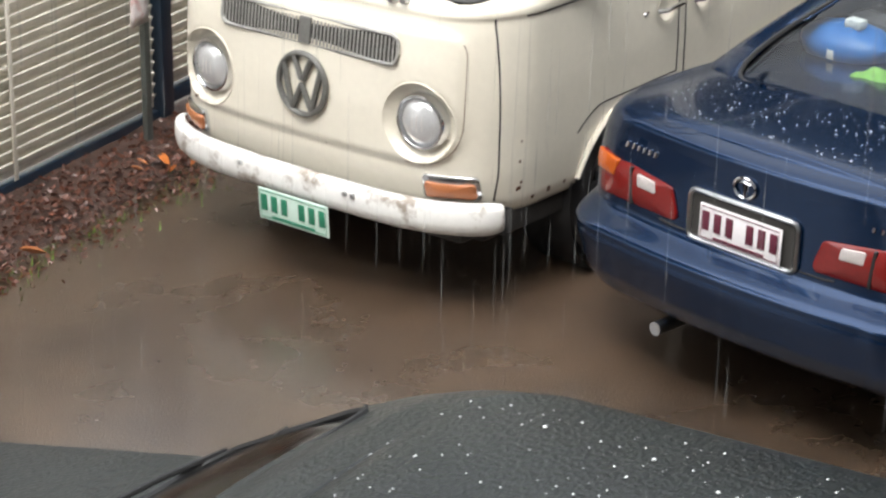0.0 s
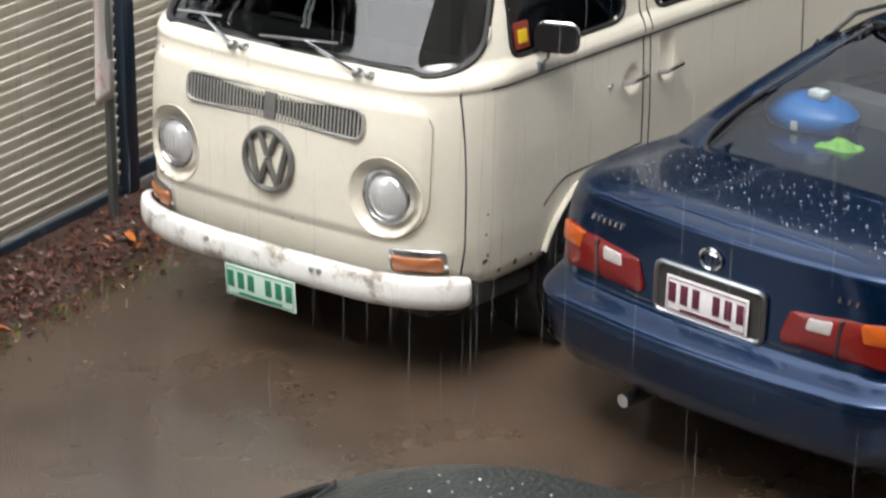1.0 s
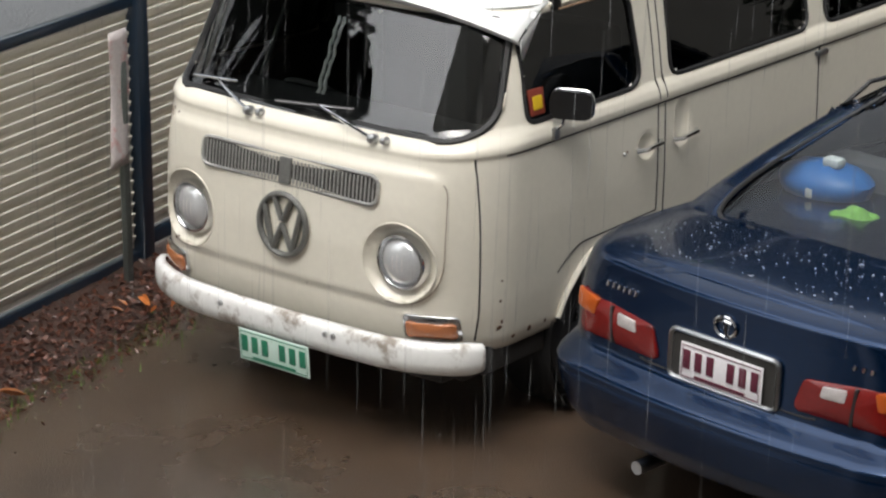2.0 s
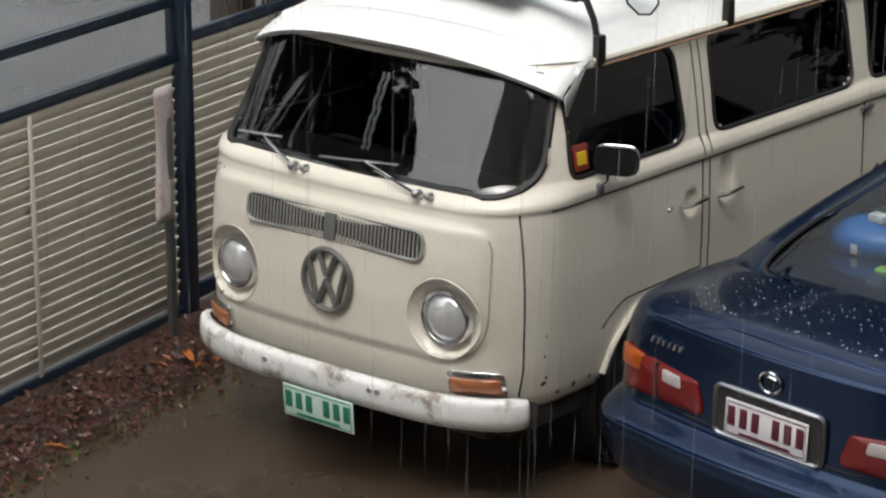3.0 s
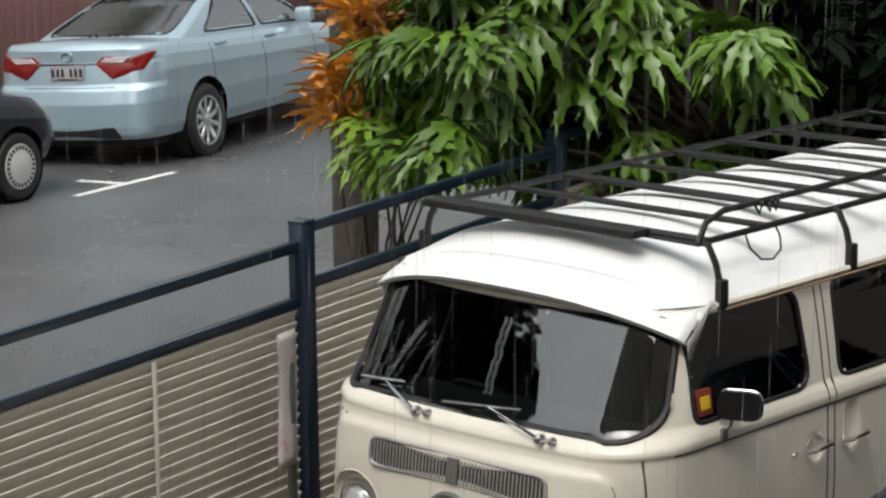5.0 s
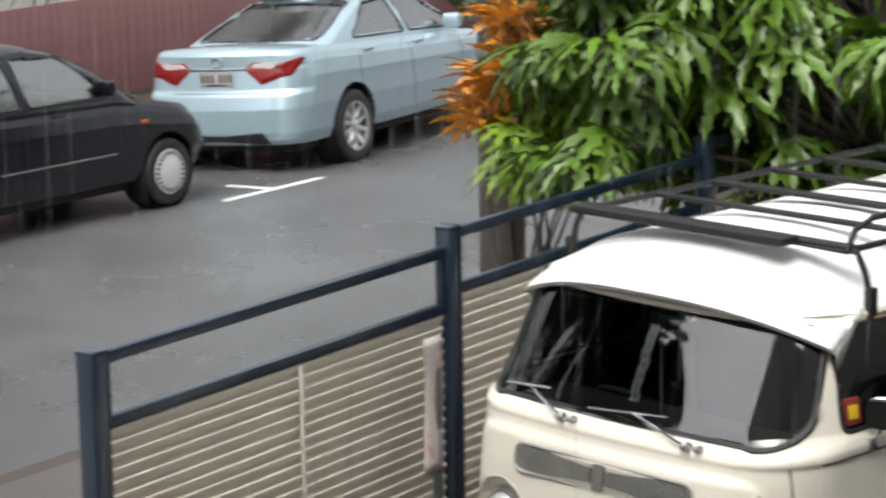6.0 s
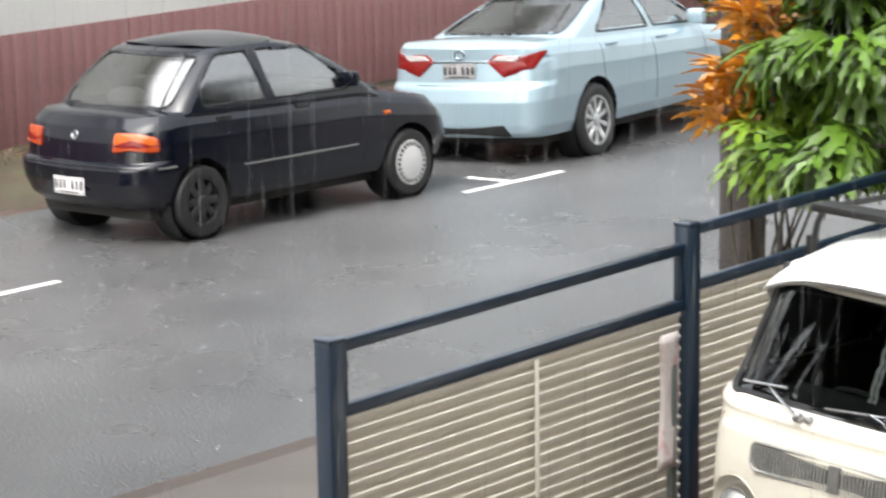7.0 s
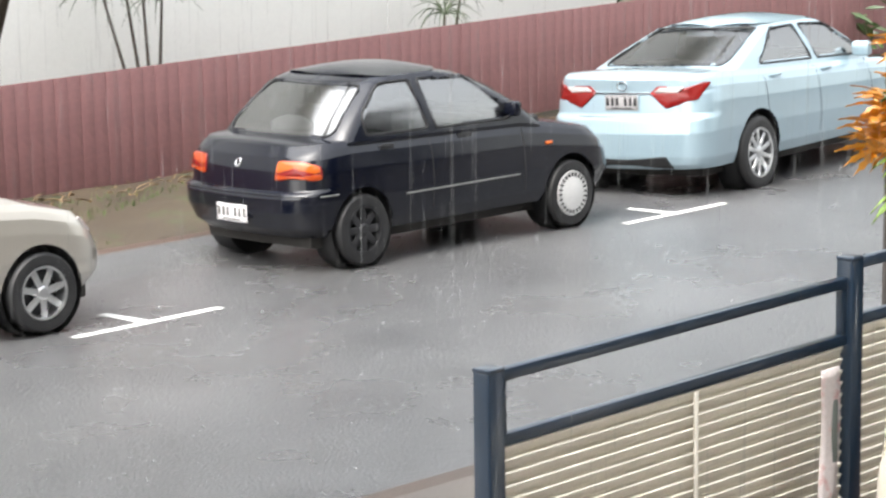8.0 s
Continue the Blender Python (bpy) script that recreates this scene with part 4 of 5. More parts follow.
# ---------------------------------------------------------------- sedans: rear at y = 0, forward is +y
def sedan(name, m, label, paint, L, hw, zb, top, rear, nose, wheels, house, sides, rear_glass, screen, wheel_style,
          glass, corner=(0.34, 0.22, 0.42, 0.40), bow=(0.10, 0.12), house_corner=(0.26, 0.16, 0.28, 0.22), dome=2.5):
    """top: (y, z) of the shoulder; rear, nose: (z, inset) of the tail and the front; wheels: rear y, front y, radius, half track;
    house: base rear y, base front y, roof rear y, roof front y, base half width, roof half width, roof z; the rest: window outlines."""
    car = thing(name, m, label, "car")
    ty, tz = zip(*top)
    vs = np.concatenate([np.linspace(0, 0.85, 62), np.linspace(0.86, 1.0, 22)])
    zr, zn = tz[0], tz[-1]
    rows = []
    for v in vs:
        w = hw * float(np.interp(v, [0, 0.12, 0.40, 0.70, 0.86, 0.94, 1.0], [0.92, 0.965, 1.0, 0.99, 0.965, 0.935, 0.895]))
        er = float(np.interp(zb + v * (zr - zb), [a for a, b in rear], [b for a, b in rear]))
        ef = float(np.interp(zb + v * (zn - zb), [a for a, b in nose], [b for a, b in nose]))
        q = ring_plan(w, L - ef - bow[1], er + bow[0], corner[2], corner[3], corner[0], corner[1], bow[1], bow[0], 26, 16, 130, 2.2)
        z = zb + v * (np.interp(q[:, 1], ty, tz) - zb)
        rows.append(np.column_stack([q, z]))
    lower = Shell(np.array(rows))
    if lower.n[40, 90][0] < 0:
        lower = Shell(np.array(rows), True)
    yr, yf, r, track = wheels
    arches = [("x", s, circle(y, r + 0.01, r * 1.16)) for s in (1, -1) for y in (yr, yf)]
    p, n, keep, inner = lower.cut(arches)
    part("body", sub_geo(p, keep), paint, car, "", 50)
    deck = fill_cap(np.array(rows)[-1], lambda x, y, w, z0: z0 + 0.035 * (1 - w ** 2) * np.abs(np.array(rows)[-1][:len(z0), 0]) / hw, 14)
    part("deck", Geo().grid(deck), paint, car, "bonnet and boot panels", 60)
    hb, hf, rb, rf, w0, w1, rz = house
    hrows = []
    for v in np.concatenate([[-0.06], np.linspace(0, 0.80, 26), np.linspace(0.83, 1, 12)]):
        k = v if v < 0.8 else 0.8 + (v - 0.8) * 1.0
        s = float(np.interp(v, [-0.06, 0, 0.8, 0.9, 1.0], [-0.05, 0, 0.80, 0.93, 1.08]))
        b = 0.05 * math.sin(math.pi * min(max(v, 0), 1))
        q = ring_plan(w0 + (w1 - w0) * s + b * 0.4, hf + (rf - hf) * s - 0.10 + b, hb + (rb - hb) * s + 0.10 - b, house_corner[2], house_corner[3], house_corner[0], house_corner[1], 0.10, 0.10, 26, 16, 90)
        zz = np.interp(q[:, 1], ty, tz) - 0.01
        hrows.append(np.column_stack([q, zz + (rz - 0.06 - zz) * np.interp(v, [-0.06, 0, 0.8, 0.9, 1], [-0.06, 0, 0.80, 0.90, 0.965])]))
    up = Shell(np.array(hrows))
    if up.n[20, 80][0] < 0:
        up = Shell(np.array(hrows), True)
    holes = [("y", -1, rear_glass), ("y", 1, screen)] + [("x", s, q) for q in sides for s in (1, -1)]
    p2, n2, keep2, inner2 = up.cut(holes)
    cabin = part("cabin", sub_geo(p2, keep2), paint, car, "", 50)
    cabin.data.materials.append(SHADEDTRIM)
    sol = cabin.modifiers.new("thickness", "SOLIDIFY")
    sol.thickness, sol.offset, sol.material_offset = 0.02, -1, 1
    edge = np.array(hrows)[-1]
    ymid, half = (edge[:, 1].max() + edge[:, 1].min()) / 2, (edge[:, 1].max() - edge[:, 1].min()) / 2
    roof = fill_cap(edge, lambda x, y, w, z0: z0 + (rz - z0.mean()) * np.clip(1 - (x / edge[:, 0].max()) ** 2, 0, 1) * np.clip(1 - (np.abs(y - ymid) / half) ** dome, 0, 1) ** 0.7, 14)
    part("roof", Geo().grid(roof), paint, car, "", 60)
    names = ["rear_window", "windscreen"] + ["side_window"] * (2 * len(sides))
    for nm, (axis, s, poly), quads in zip(names, holes, inner2):
        if len(quads):
            window(car, nm, up, p2, n2, quads, poly, axis, s, glass, 0.010)
    for axis, s, poly in arches:
        part("wheel_well", Geo().lathe([(r * 1.18, -0.12), (r * 1.17, 0.12), (0.08, 0.13)], 28, Matrix.Translation((s * (track - 0.06), poly[0][0] - r * 1.16, r + 0.01)) @ Matrix.Rotation(radians(-90 * s), 4, "Y")), RUBBER, car)
    for i, y in enumerate((yr, yf)):
        for s in (1, -1):
            style = wheel_style[i]
            wheel(car, s * track, y, r, 0.20, style, s)
    part("underbody", Geo().box((0, L / 2, zb), (hw * 1.55, L * 0.86, 0.18), 0.02), SHADOWGAP, car)
    part("cabin_floor", Geo().box((0, (hb + hf) / 2, zb + 0.22), (hw * 1.7, hf - hb + 0.2, 0.04)), SHADEDTRIM, car)
    part("parcel_shelf", Geo().box((0, hb + 0.42, tz[1] - 0.05), (w0 * 1.75, 0.75, 0.03), 0.01), SHADEDTRIM, car)
    part("dashboard", Geo().box((0, hf - 0.35, 0.86), (w0 * 1.8, 0.5, 0.16), 0.05), SHADEDTRIM, car)
    for x in (-0.37, 0.37):
        seat = part("seat", Geo().box((x, hf - 1.25, 0.62), (0.48, 0.5, 0.16), 0.05), GREYSEAT, car)
        part("backrest", Geo().box((x, hf - 1.55, 0.92), (0.46, 0.13, 0.56), 0.05), GREYSEAT, seat)
        part("headrest", Geo().box((x, hf - 1.57, 1.22), (0.25, 0.10, 0.14), 0.04), GREYSEAT, seat)
    part("rear_seat", Geo().box((0, hb + 0.85, 0.86), (w0 * 1.6, 0.16, 0.50), 0.05), GREYSEAT, car)
    return car, lower, up


def lay_line(name, shell, pts, axis, side_, r, mat, parent, lift=0.0, label=""):
    return part(name, Geo().tube(shell.lay(pts, axis, side_, lift), r, 6), mat, parent, label)


def lamp(parent, name, shell, poly, mat, axis="y", s=-1, h=0.012, label="", dome=0.008):
    return part(name, pad(shell, poly, axis, s, h, dome), mat, parent, label)


# --- blue sedan beside the van
m = Matrix.Translation((2.014, -0.169, 0)) @ Matrix.Rotation(radians(-7.8), 4, "Z")
AVW = rounded([(-0.67, 0.995), (0.67, 0.995), (0.50, 1.345), (-0.50, 1.345)], [0.10, 0.10, 0.08, 0.08])
blue, low, up = sedan("blue_sedan", m, "dark metallic blue sedan with wet boot, parked beside the van", BLUEPAINT, 4.87, 0.8925, 0.27,
                      [(0, 0.968), (0.7, 0.985), (1.0, 0.985), (3.3, 0.93), (3.6, 0.92), (4.4, 0.80), (4.87, 0.68)],
                      [(0.27, 0.13), (0.31, 0.07), (0.38, 0.03), (0.48, 0.006), (0.520, 0.0), (0.530, 0.008), (0.540, 0.0), (0.556, 0.004), (0.566, 0.020), (0.598, 0.092), (0.612, 0.108), (0.66, 0.112), (0.90, 0.122), (0.940, 0.122), (0.952, 0.130), (0.960, 0.152), (0.968, 0.200)],
                      [(0.27, 0.12), (0.4, 0.0), (0.6, 0.03), (0.68, 0.12)],
                      (1.12, 3.84, 0.315, 0.79), (0.62, 3.60, 1.68, 2.75, 0.80, 0.60, 1.42),
                      [rounded([(1.30, 1.02), (2.20, 1.01), (2.16, 1.36), (1.62, 1.36)], 0.05), rounded([(2.30, 1.01), (3.22, 1.0), (2.74, 1.36), (2.26, 1.36)], 0.05)],
                      AVW, rounded([(-0.66, 1.0), (0.66, 1.0), (0.52, 1.345), (-0.52, 1.345)], 0.08), ("seven", "seven"), GLASS,
                      corner=(0.30, 0.30, 0.42, 0.40), bow=(0.09, 0.12))
for s in (-1, 1):
    lp = rounded([(s * 0.300, 0.655), (s * 0.735, 0.650), (s * 0.765, 0.812), (s * 0.345, 0.775)][::s], [0.03, 0.03, 0.04, 0.03])
    tail = lamp(blue, "tail_lamp", low, lp, RED, h=0.010, label="red and amber tail lamp cluster")
    lamp(tail, "indicator_lens", low, rounded([(s * 0.640, 0.735), (s * 0.752, 0.735), (s * 0.760, 0.806), (s * 0.625, 0.797)][::s], 0.012), ORANGE, h=0.0185, dome=0.003)
    lamp(tail, "reversing_lens", low, rounded([(s * 0.415, 0.728), (s * 0.515, 0.730), (s * 0.520, 0.777), (s * 0.425, 0.770)][::s], 0.010), CLEARLENS, h=0.0185, dome=0.003)
    lamp(tail, "lens_gap", low, [(s * 0.534, 0.655), (s * 0.546, 0.655), (s * 0.560, 0.790), (s * 0.548, 0.790)][::s], RUBBER, h=0.0190, dome=0.0)
rec = rounded([(-0.245, 0.625), (0.245, 0.625), (0.245, 0.805), (-0.245, 0.805)], 0.035)
surround = part("plate_recess", pad(low, rec, "y", -1, 0.006), SHADOWGAP, blue, "dark plate recess with a bright frame")
part("frame", Geo().tube(low.lay(rec, "y", -1, 0.008), 0.010, 6, True), DULLCHROME, surround)
c = low.lay([(0, 0.703)], "y", -1, 0.014)[0]
plate(blue, Matrix.Translation(c) @ Matrix.Rotation(radians(-3), 4, "X"), PLATEWHITE, MAROON)
badge = part("badge", Geo().tube(low.lay([(0.048 * math.cos(a), 0.868 + 0.036 * math.sin(a)) for a in np.linspace(0, 2 * math.pi, 28)[:-1]], "y", -1, 0.006), 0.006, 6, True), CHROME, blue, "chrome oval badge")
part("bar", Geo().tube(low.lay([(-0.026, 0.884), (0.0, 0.888), (0.026, 0.884)], "y", -1, 0.006), 0.006, 5), CHROME, badge)
part("bar", Geo().tube(low.lay([(0, 0.886), (0, 0.838)], "y", -1, 0.006), 0.006, 5), CHROME, badge)
for i in range(6):
    lay_line("nameplate_bar", low, [(-0.595 + i * 0.030, 0.856), (-0.588 + i * 0.030, 0.876)], "y", -1, 0.0055, CHROME, blue, 0.003)
for i in range(3):
    lay_line("nameplate_bar", low, [(0.53 + i * 0.035, 0.850), (0.535 + i * 0.035, 0.868)], "y", -1, 0.0055, CHROME, blue, 0.003)
lay_line("boot_seam", low, [(-0.40, 0.64), (-0.36, 0.636), (0.0, 0.636), (0.36, 0.636), (0.40, 0.64)], "y", -1, 0.004, SHADOWGAP, blue, 0.001)
part("exhaust_pipe", Geo().tube([(-0.36, 0.55, 0.24), (-0.36, 0.08, 0.235)], 0.026, 12), DULLCHROME, blue)
part("exhaust_box", Geo().box((0.0, 0.75, 0.25), (0.5, 0.3, 0.14), 0.04), STEELBLACK, blue)
# on its parcel shelf
W = Matrix.Translation((2.014, -0.169, 0)) @ Matrix.Rotation(radians(-7.8), 4, "Z")
ball = thing("blue_bag", W @ Matrix.Translation((-0.50, 1.27, 0.955)), "bright blue plastic bundle on the parcel shelf", "bag")
g = Geo()
sph = [[(0.21 * math.sin(a) * math.cos(b) * (1 + 0.10 * noise.noise((3 * math.cos(b), 3 * math.sin(b), 2 * a))), 0.14 * math.sin(a) * math.sin(b), 0.085 + 0.085 * math.cos(a) * (1 + 0.12 * noise.noise((2 * math.cos(b), 2 * math.sin(b), a)))) for b in np.linspace(0, 2 * math.pi, 29)] for a in np.linspace(0, math.pi, 15)]
part("plastic_cover", Geo().grid(sph), BALLBLUE, ball)
part("tag", Geo().box((0.03, -0.142, 0.075), (0.03, 0.004, 0.035), 0.001), WHITECLOTH, ball)
part("knot", Geo().box((0.05, -0.02, 0.178), (0.08, 0.06, 0.04), 0.015), WHITECLOTH, ball)
cloth = thing("green_cloth", W @ Matrix.Translation((-0.20, 1.08, 0.955)), "crumpled bright green cloth on the parcel shelf", "cloth")
part("folds", Geo().grid([[(0.10 * a, 0.07 * b, 0.085 + 0.04 * noise.noise((a * 2.2, b * 2.0, 5)) - 0.08 * max(abs(a), abs(b)) ** 3) for b in np.linspace(-1, 1, 12)] for a in np.linspace(-1, 1, 14)]), GREENCLOTH, cloth)

# --- rain drops standing on the boot and on the dark car's roof
def drops(name, sheet, m, count, seed, label, r0=0.0018, r1=0.0048):
    """Half-round drops strewn over a sheet of points."""
    rn, g = random.Random(seed), Geo()
    a, b = sheet.shape[:2]
    for _ in range(count):
        i, j = rn.randrange(1, a - 1), rn.randrange(1, b - 1)
        t = rn.random()
        q = sheet[i, j] * (1 - t) + sheet[i + (1 if t > 0 else 0), j] * t
        r = rn.uniform(r0, r1) * (1.6 if rn.random() < 0.08 else 1)
        g.lathe([(r, 0), (r * 0.8, r * 0.45), (r * 0.4, r * 0.66), (0.0003, r * 0.7)], 7, m @ Matrix.Translation(q))
    return tagged(part(name, g, DROP), label, "rain drops", kind="stuff")


deck = np.array([[(x, y, float(np.interp(y, [0, 0.7, 1.0], [0.968, 0.985, 0.985])) + 0.035 * (1 - (x / 0.803) ** 2)) for y in np.linspace(0.24, 0.68, 40)] for x in np.linspace(-0.66, 0.66, 60)])
drops("rain_drops", deck, W, 210, 3, "scattered bright rain drops on the boot lid", 0.0012, 0.0032)

# --- dark green car close below the camera
m = Matrix.Translation((5.806, -3.097, 0)) @ Matrix.Rotation(radians(98), 4, "Z")
dark, dlow, dup = sedan("dark_green_car", m, "dark green car covered in rain drops, parked across the driveway", GREENBLACK, 4.75, 0.85, 0.26,
                        [(0, 0.93), (0.5, 0.95), (0.9, 0.95), (3.15, 0.965), (3.55, 0.94), (4.35, 0.78), (4.75, 0.62)],
                        [(0.26, 0.12), (0.4, 0.0), (0.6, 0.02), (0.75, 0.06), (0.93, 0.15)], [(0.26, 0.12), (0.4, 0.0), (0.6, 0.03), (0.68, 0.12)],
                        (0.85, 3.85, 0.30, 0.75), (0.0, 3.6, 0.12, 2.73, 0.80, 0.68, 1.50),
                        [rounded([(0.95, 1.00), (1.95, 0.99), (1.89, 1.34), (1.15, 1.34)], 0.05), rounded([(2.05, 0.99), (3.17, 0.99), (2.57, 1.34), (2.0, 1.34)], 0.05)],
                        rounded([(-0.62, 0.99), (0.62, 0.99), (0.50, 1.34), (-0.50, 1.34)], 0.08), rounded([(-0.64, 1.0), (0.64, 1.0), (0.51, 1.35), (-0.51, 1.35)], 0.06), ("seven", "seven"), GREYGLASS, dome=6.0)
drops_at = np.array([[(x, y, 1.503 - 0.06 * (x / 0.6) ** 2 - 0.010 * ((y - 1.45) / 1.0) ** 6) for y in np.linspace(0.30, 2.65, 50)] for x in np.linspace(-0.55, 0.55, 40)])
drops("rain_drops", drops_at, m, 620, 8, "bright rain drops on the dark roof", 0.0012, 0.0040)
for s in (-0.35, 0.25):
    lay_line("wiper", dup, [(s, 0.985), (s + 0.22, 1.00), (s + 0.42, 1.01)], "y", 1, 0.008, RUBBER, dark, 0.02)

# --- navy hatch-backed sedan across the street
m = Matrix.Translation((-11.37, 3.215, -0.165)) @ Matrix.Rotation(radians(7.8), 4, "Z") @ Matrix.Rotation(radians(-2.0), 4, "Y") @ Matrix.Diagonal((1.04, 1.0, 1.07, 1))
navy, low, up = sedan("navy_sedan", m, "small rounded navy sedan parked at the kerb, wet", NAVY, 3.80, 0.83, 0.25,
                      [(0, 0.90), (0.30, 0.945), (0.6, 0.960), (2.5, 0.918), (2.8, 0.885), (3.4, 0.79), (3.8, 0.62)],
                      [(0.25, 0.16), (0.32, 0.06), (0.45, 0.0), (0.56, 0.0), (0.585, 0.02), (0.60, 0.065), (0.75, 0.085), (0.84, 0.12), (0.90, 0.19)],
                      [(0.25, 0.12), (0.4, 0.0), (0.55, 0.03), (0.62, 0.14)],
                      (0.69, 3.08, 0.275, 0.725), (0.44, 2.96, 0.99, 1.98, 0.775, 0.605, 1.462),
                      [rounded([(0.80, 0.978), (1.475, 0.965), (1.385, 1.345), (1.06, 1.345), (0.775, 1.12)], [0.03, 0.03, 0.03, 0.20, 0.15]), rounded([(1.565, 0.963), (2.36, 0.950), (2.46, 0.985), (2.03, 1.318), (1.475, 1.345)], [0.03, 0.03, 0.03, 0.10, 0.03])],
                      rounded([(-0.66, 0.985), (0.66, 0.985), (0.55, 1.335), (-0.55, 1.335)], 0.08), rounded([(-0.60, 0.98), (0.60, 0.98), (0.47, 1.31), (-0.47, 1.31)], 0.08), ("steel", "hubcap"), GREYGLASS,
                      corner=(0.36, 0.34, 0.44, 0.46), bow=(0.12, 0.14), house_corner=(0.22, 0.18, 0.30, 0.26))
for s in (-1, 1):
    tl = lamp(navy, "tail_lamp", low, rounded([(s * 0.43, 0.685), (s * 0.80, 0.690), (s * 0.775, 0.800), (s * 0.66, 0.838), (s * 0.45, 0.838)][::s], 0.04), RED, h=0.012, label="rounded amber and red tail lamp")
    # left lens in darker amber: its dim look at a grazing angle is coloured in
    lamp(tl, "indicator_lens", low, rounded([(s * 0.44, 0.745), (s * 0.785, 0.745), (s * 0.765, 0.800), (s * 0.66, 0.830), (s * 0.455, 0.830)][::s], 0.03), ORANGE if s > 0 else AMBERDARK, h=0.019, dome=0.003)
    lamp(tl, "lower_lens", low, rounded([(s * 0.44, 0.692), (s * 0.79, 0.697), (s * 0.785, 0.738), (s * 0.44, 0.735)][::s], 0.012), AMBERDARK, h=0.019, dome=0.002)
    lay_line("side_strip", low, [(y, 0.575) for y in np.linspace(0.25, 0.42, 6)], "x", s, 0.008, GRILLEGREY, navy)
    lay_line("side_strip", low, [(y, 0.50) for y in np.linspace(1.15, 2.45, 20)], "x", s, 0.008, GRILLEGREY, navy)
    for y in (0.98, 1.86):
        q = low.lay([(y, 0.875)], "x", s, 0.006)[0]
        part("door_handle", Geo().box(tuple(q), (0.02, 0.15, 0.035), 0.008), RUBBER, navy)
    for y in (1.46, 2.52):
        lay_line("door_seam", low, [(y, z) for z in np.linspace(0.36, 0.93, 12)], "x", s, 0.003, SHADOWGAP, navy)
    q = low.lay([(2.42, 0.93)], "x", s)[0]
    part("mirror", Geo().box((q[0] + s * 0.06, 2.42, 1.03), (0.16, 0.09, 0.12), 0.03), NAVY, navy)
    lamp(navy, "side_repeater", low, rounded([(2.78, 0.70), (2.86, 0.70), (2.86, 0.73), (2.78, 0.73)], 0.01), ORANGE, "x", s)
lay_line("bumper_strip", low, [(x, 0.585) for x in np.linspace(-0.74, 0.74, 40)], "y", -1, 0.012, NAVY, navy)
c = low.lay([(0.0, 0.43)], "y", -1, 0.008)[0]
plate(navy, Matrix.Translation(c), PLATEWHITE, GRILLEGREY)
part("badge", Geo().tube(low.lay(circle(0, 0.80, 0.028, 16), "y", -1, 0.005), 0.008, 5, True), CHROME, navy)
lay_line("roof_seam", up, [(x, 1.345) for x in (-0.4, 0, 0.4)], "y", -1, 0.003, SHADOWGAP, navy)
bag = thing("white_bundle", m @ Matrix.Translation((-0.15, 0.80, 0.935)), "crumpled white cloth bundle behind the rear window", "cloth")
part("folds", Geo().grid([[(0.24 * math.sin(a) * math.cos(b), 0.12 * math.sin(a) * math.sin(b), 0.07 + 0.075 * math.cos(a) * (1 + 0.3 * noise.noise((2 * math.cos(b), 2 * math.sin(b), 2 * a)))) for b in np.linspace(0, 2 * math.pi, 21)] for a in np.linspace(0, math.pi, 11)]), WHITECLOTH, bag)

# --- pale blue sedan ahead of it
m = Matrix.Translation((-12.06, 7.83, -0.235)) @ Matrix.Rotation(radians(16.6), 4, "Z") @ Matrix.Rotation(radians(-3.6), 4, "Y") @ Matrix.Diagonal((1.0, 1.0, 1.07, 1))
pale, low, up = sedan("pale_blue_sedan", m, "pale metallic blue modern sedan parked at the kerb", PALEBLUE, 4.81, 0.912, 0.29,
                      [(0, 1.085), (0.30, 1.105), (0.6, 1.10), (1.2, 1.06), (3.2, 0.97), (3.5, 0.95), (4.3, 0.82), (4.81, 0.66)],
                      [(0.29, 0.06), (0.33, 0.02), (0.40, 0.0), (0.60, 0.0), (0.72, 0.03), (0.76, 0.075), (0.93, 0.10), (0.95, 0.115), (1.06, 0.11), (1.085, 0.15)],
                      [(0.29, 0.12), (0.4, 0.0), (0.6, 0.03), (0.66, 0.12)],
                      (1.05, 3.825, 0.332, 0.80), (0.62, 3.55, 1.62, 2.75, 0.82, 0.61, 1.485),
                      [rounded([(1.24, 1.100), (2.23, 1.060), (2.14, 1.380), (1.72, 1.375)], [0.02, 0.03, 0.03, 0.10]), rounded([(2.33, 1.058), (3.27, 1.015), (2.68, 1.350), (2.23, 1.380)], [0.03, 0.04, 0.08, 0.03])],
                      rounded([(-0.70, 1.125), (0.70, 1.125), (0.55, 1.395), (-0.55, 1.395)], 0.05), rounded([(-0.66, 1.02), (0.66, 1.02), (0.53, 1.38), (-0.53, 1.38)], 0.08), ("alloy", "alloy"), GREYGLASS,
                      corner=(0.30, 0.32, 0.42, 0.42), bow=(0.11, 0.14))
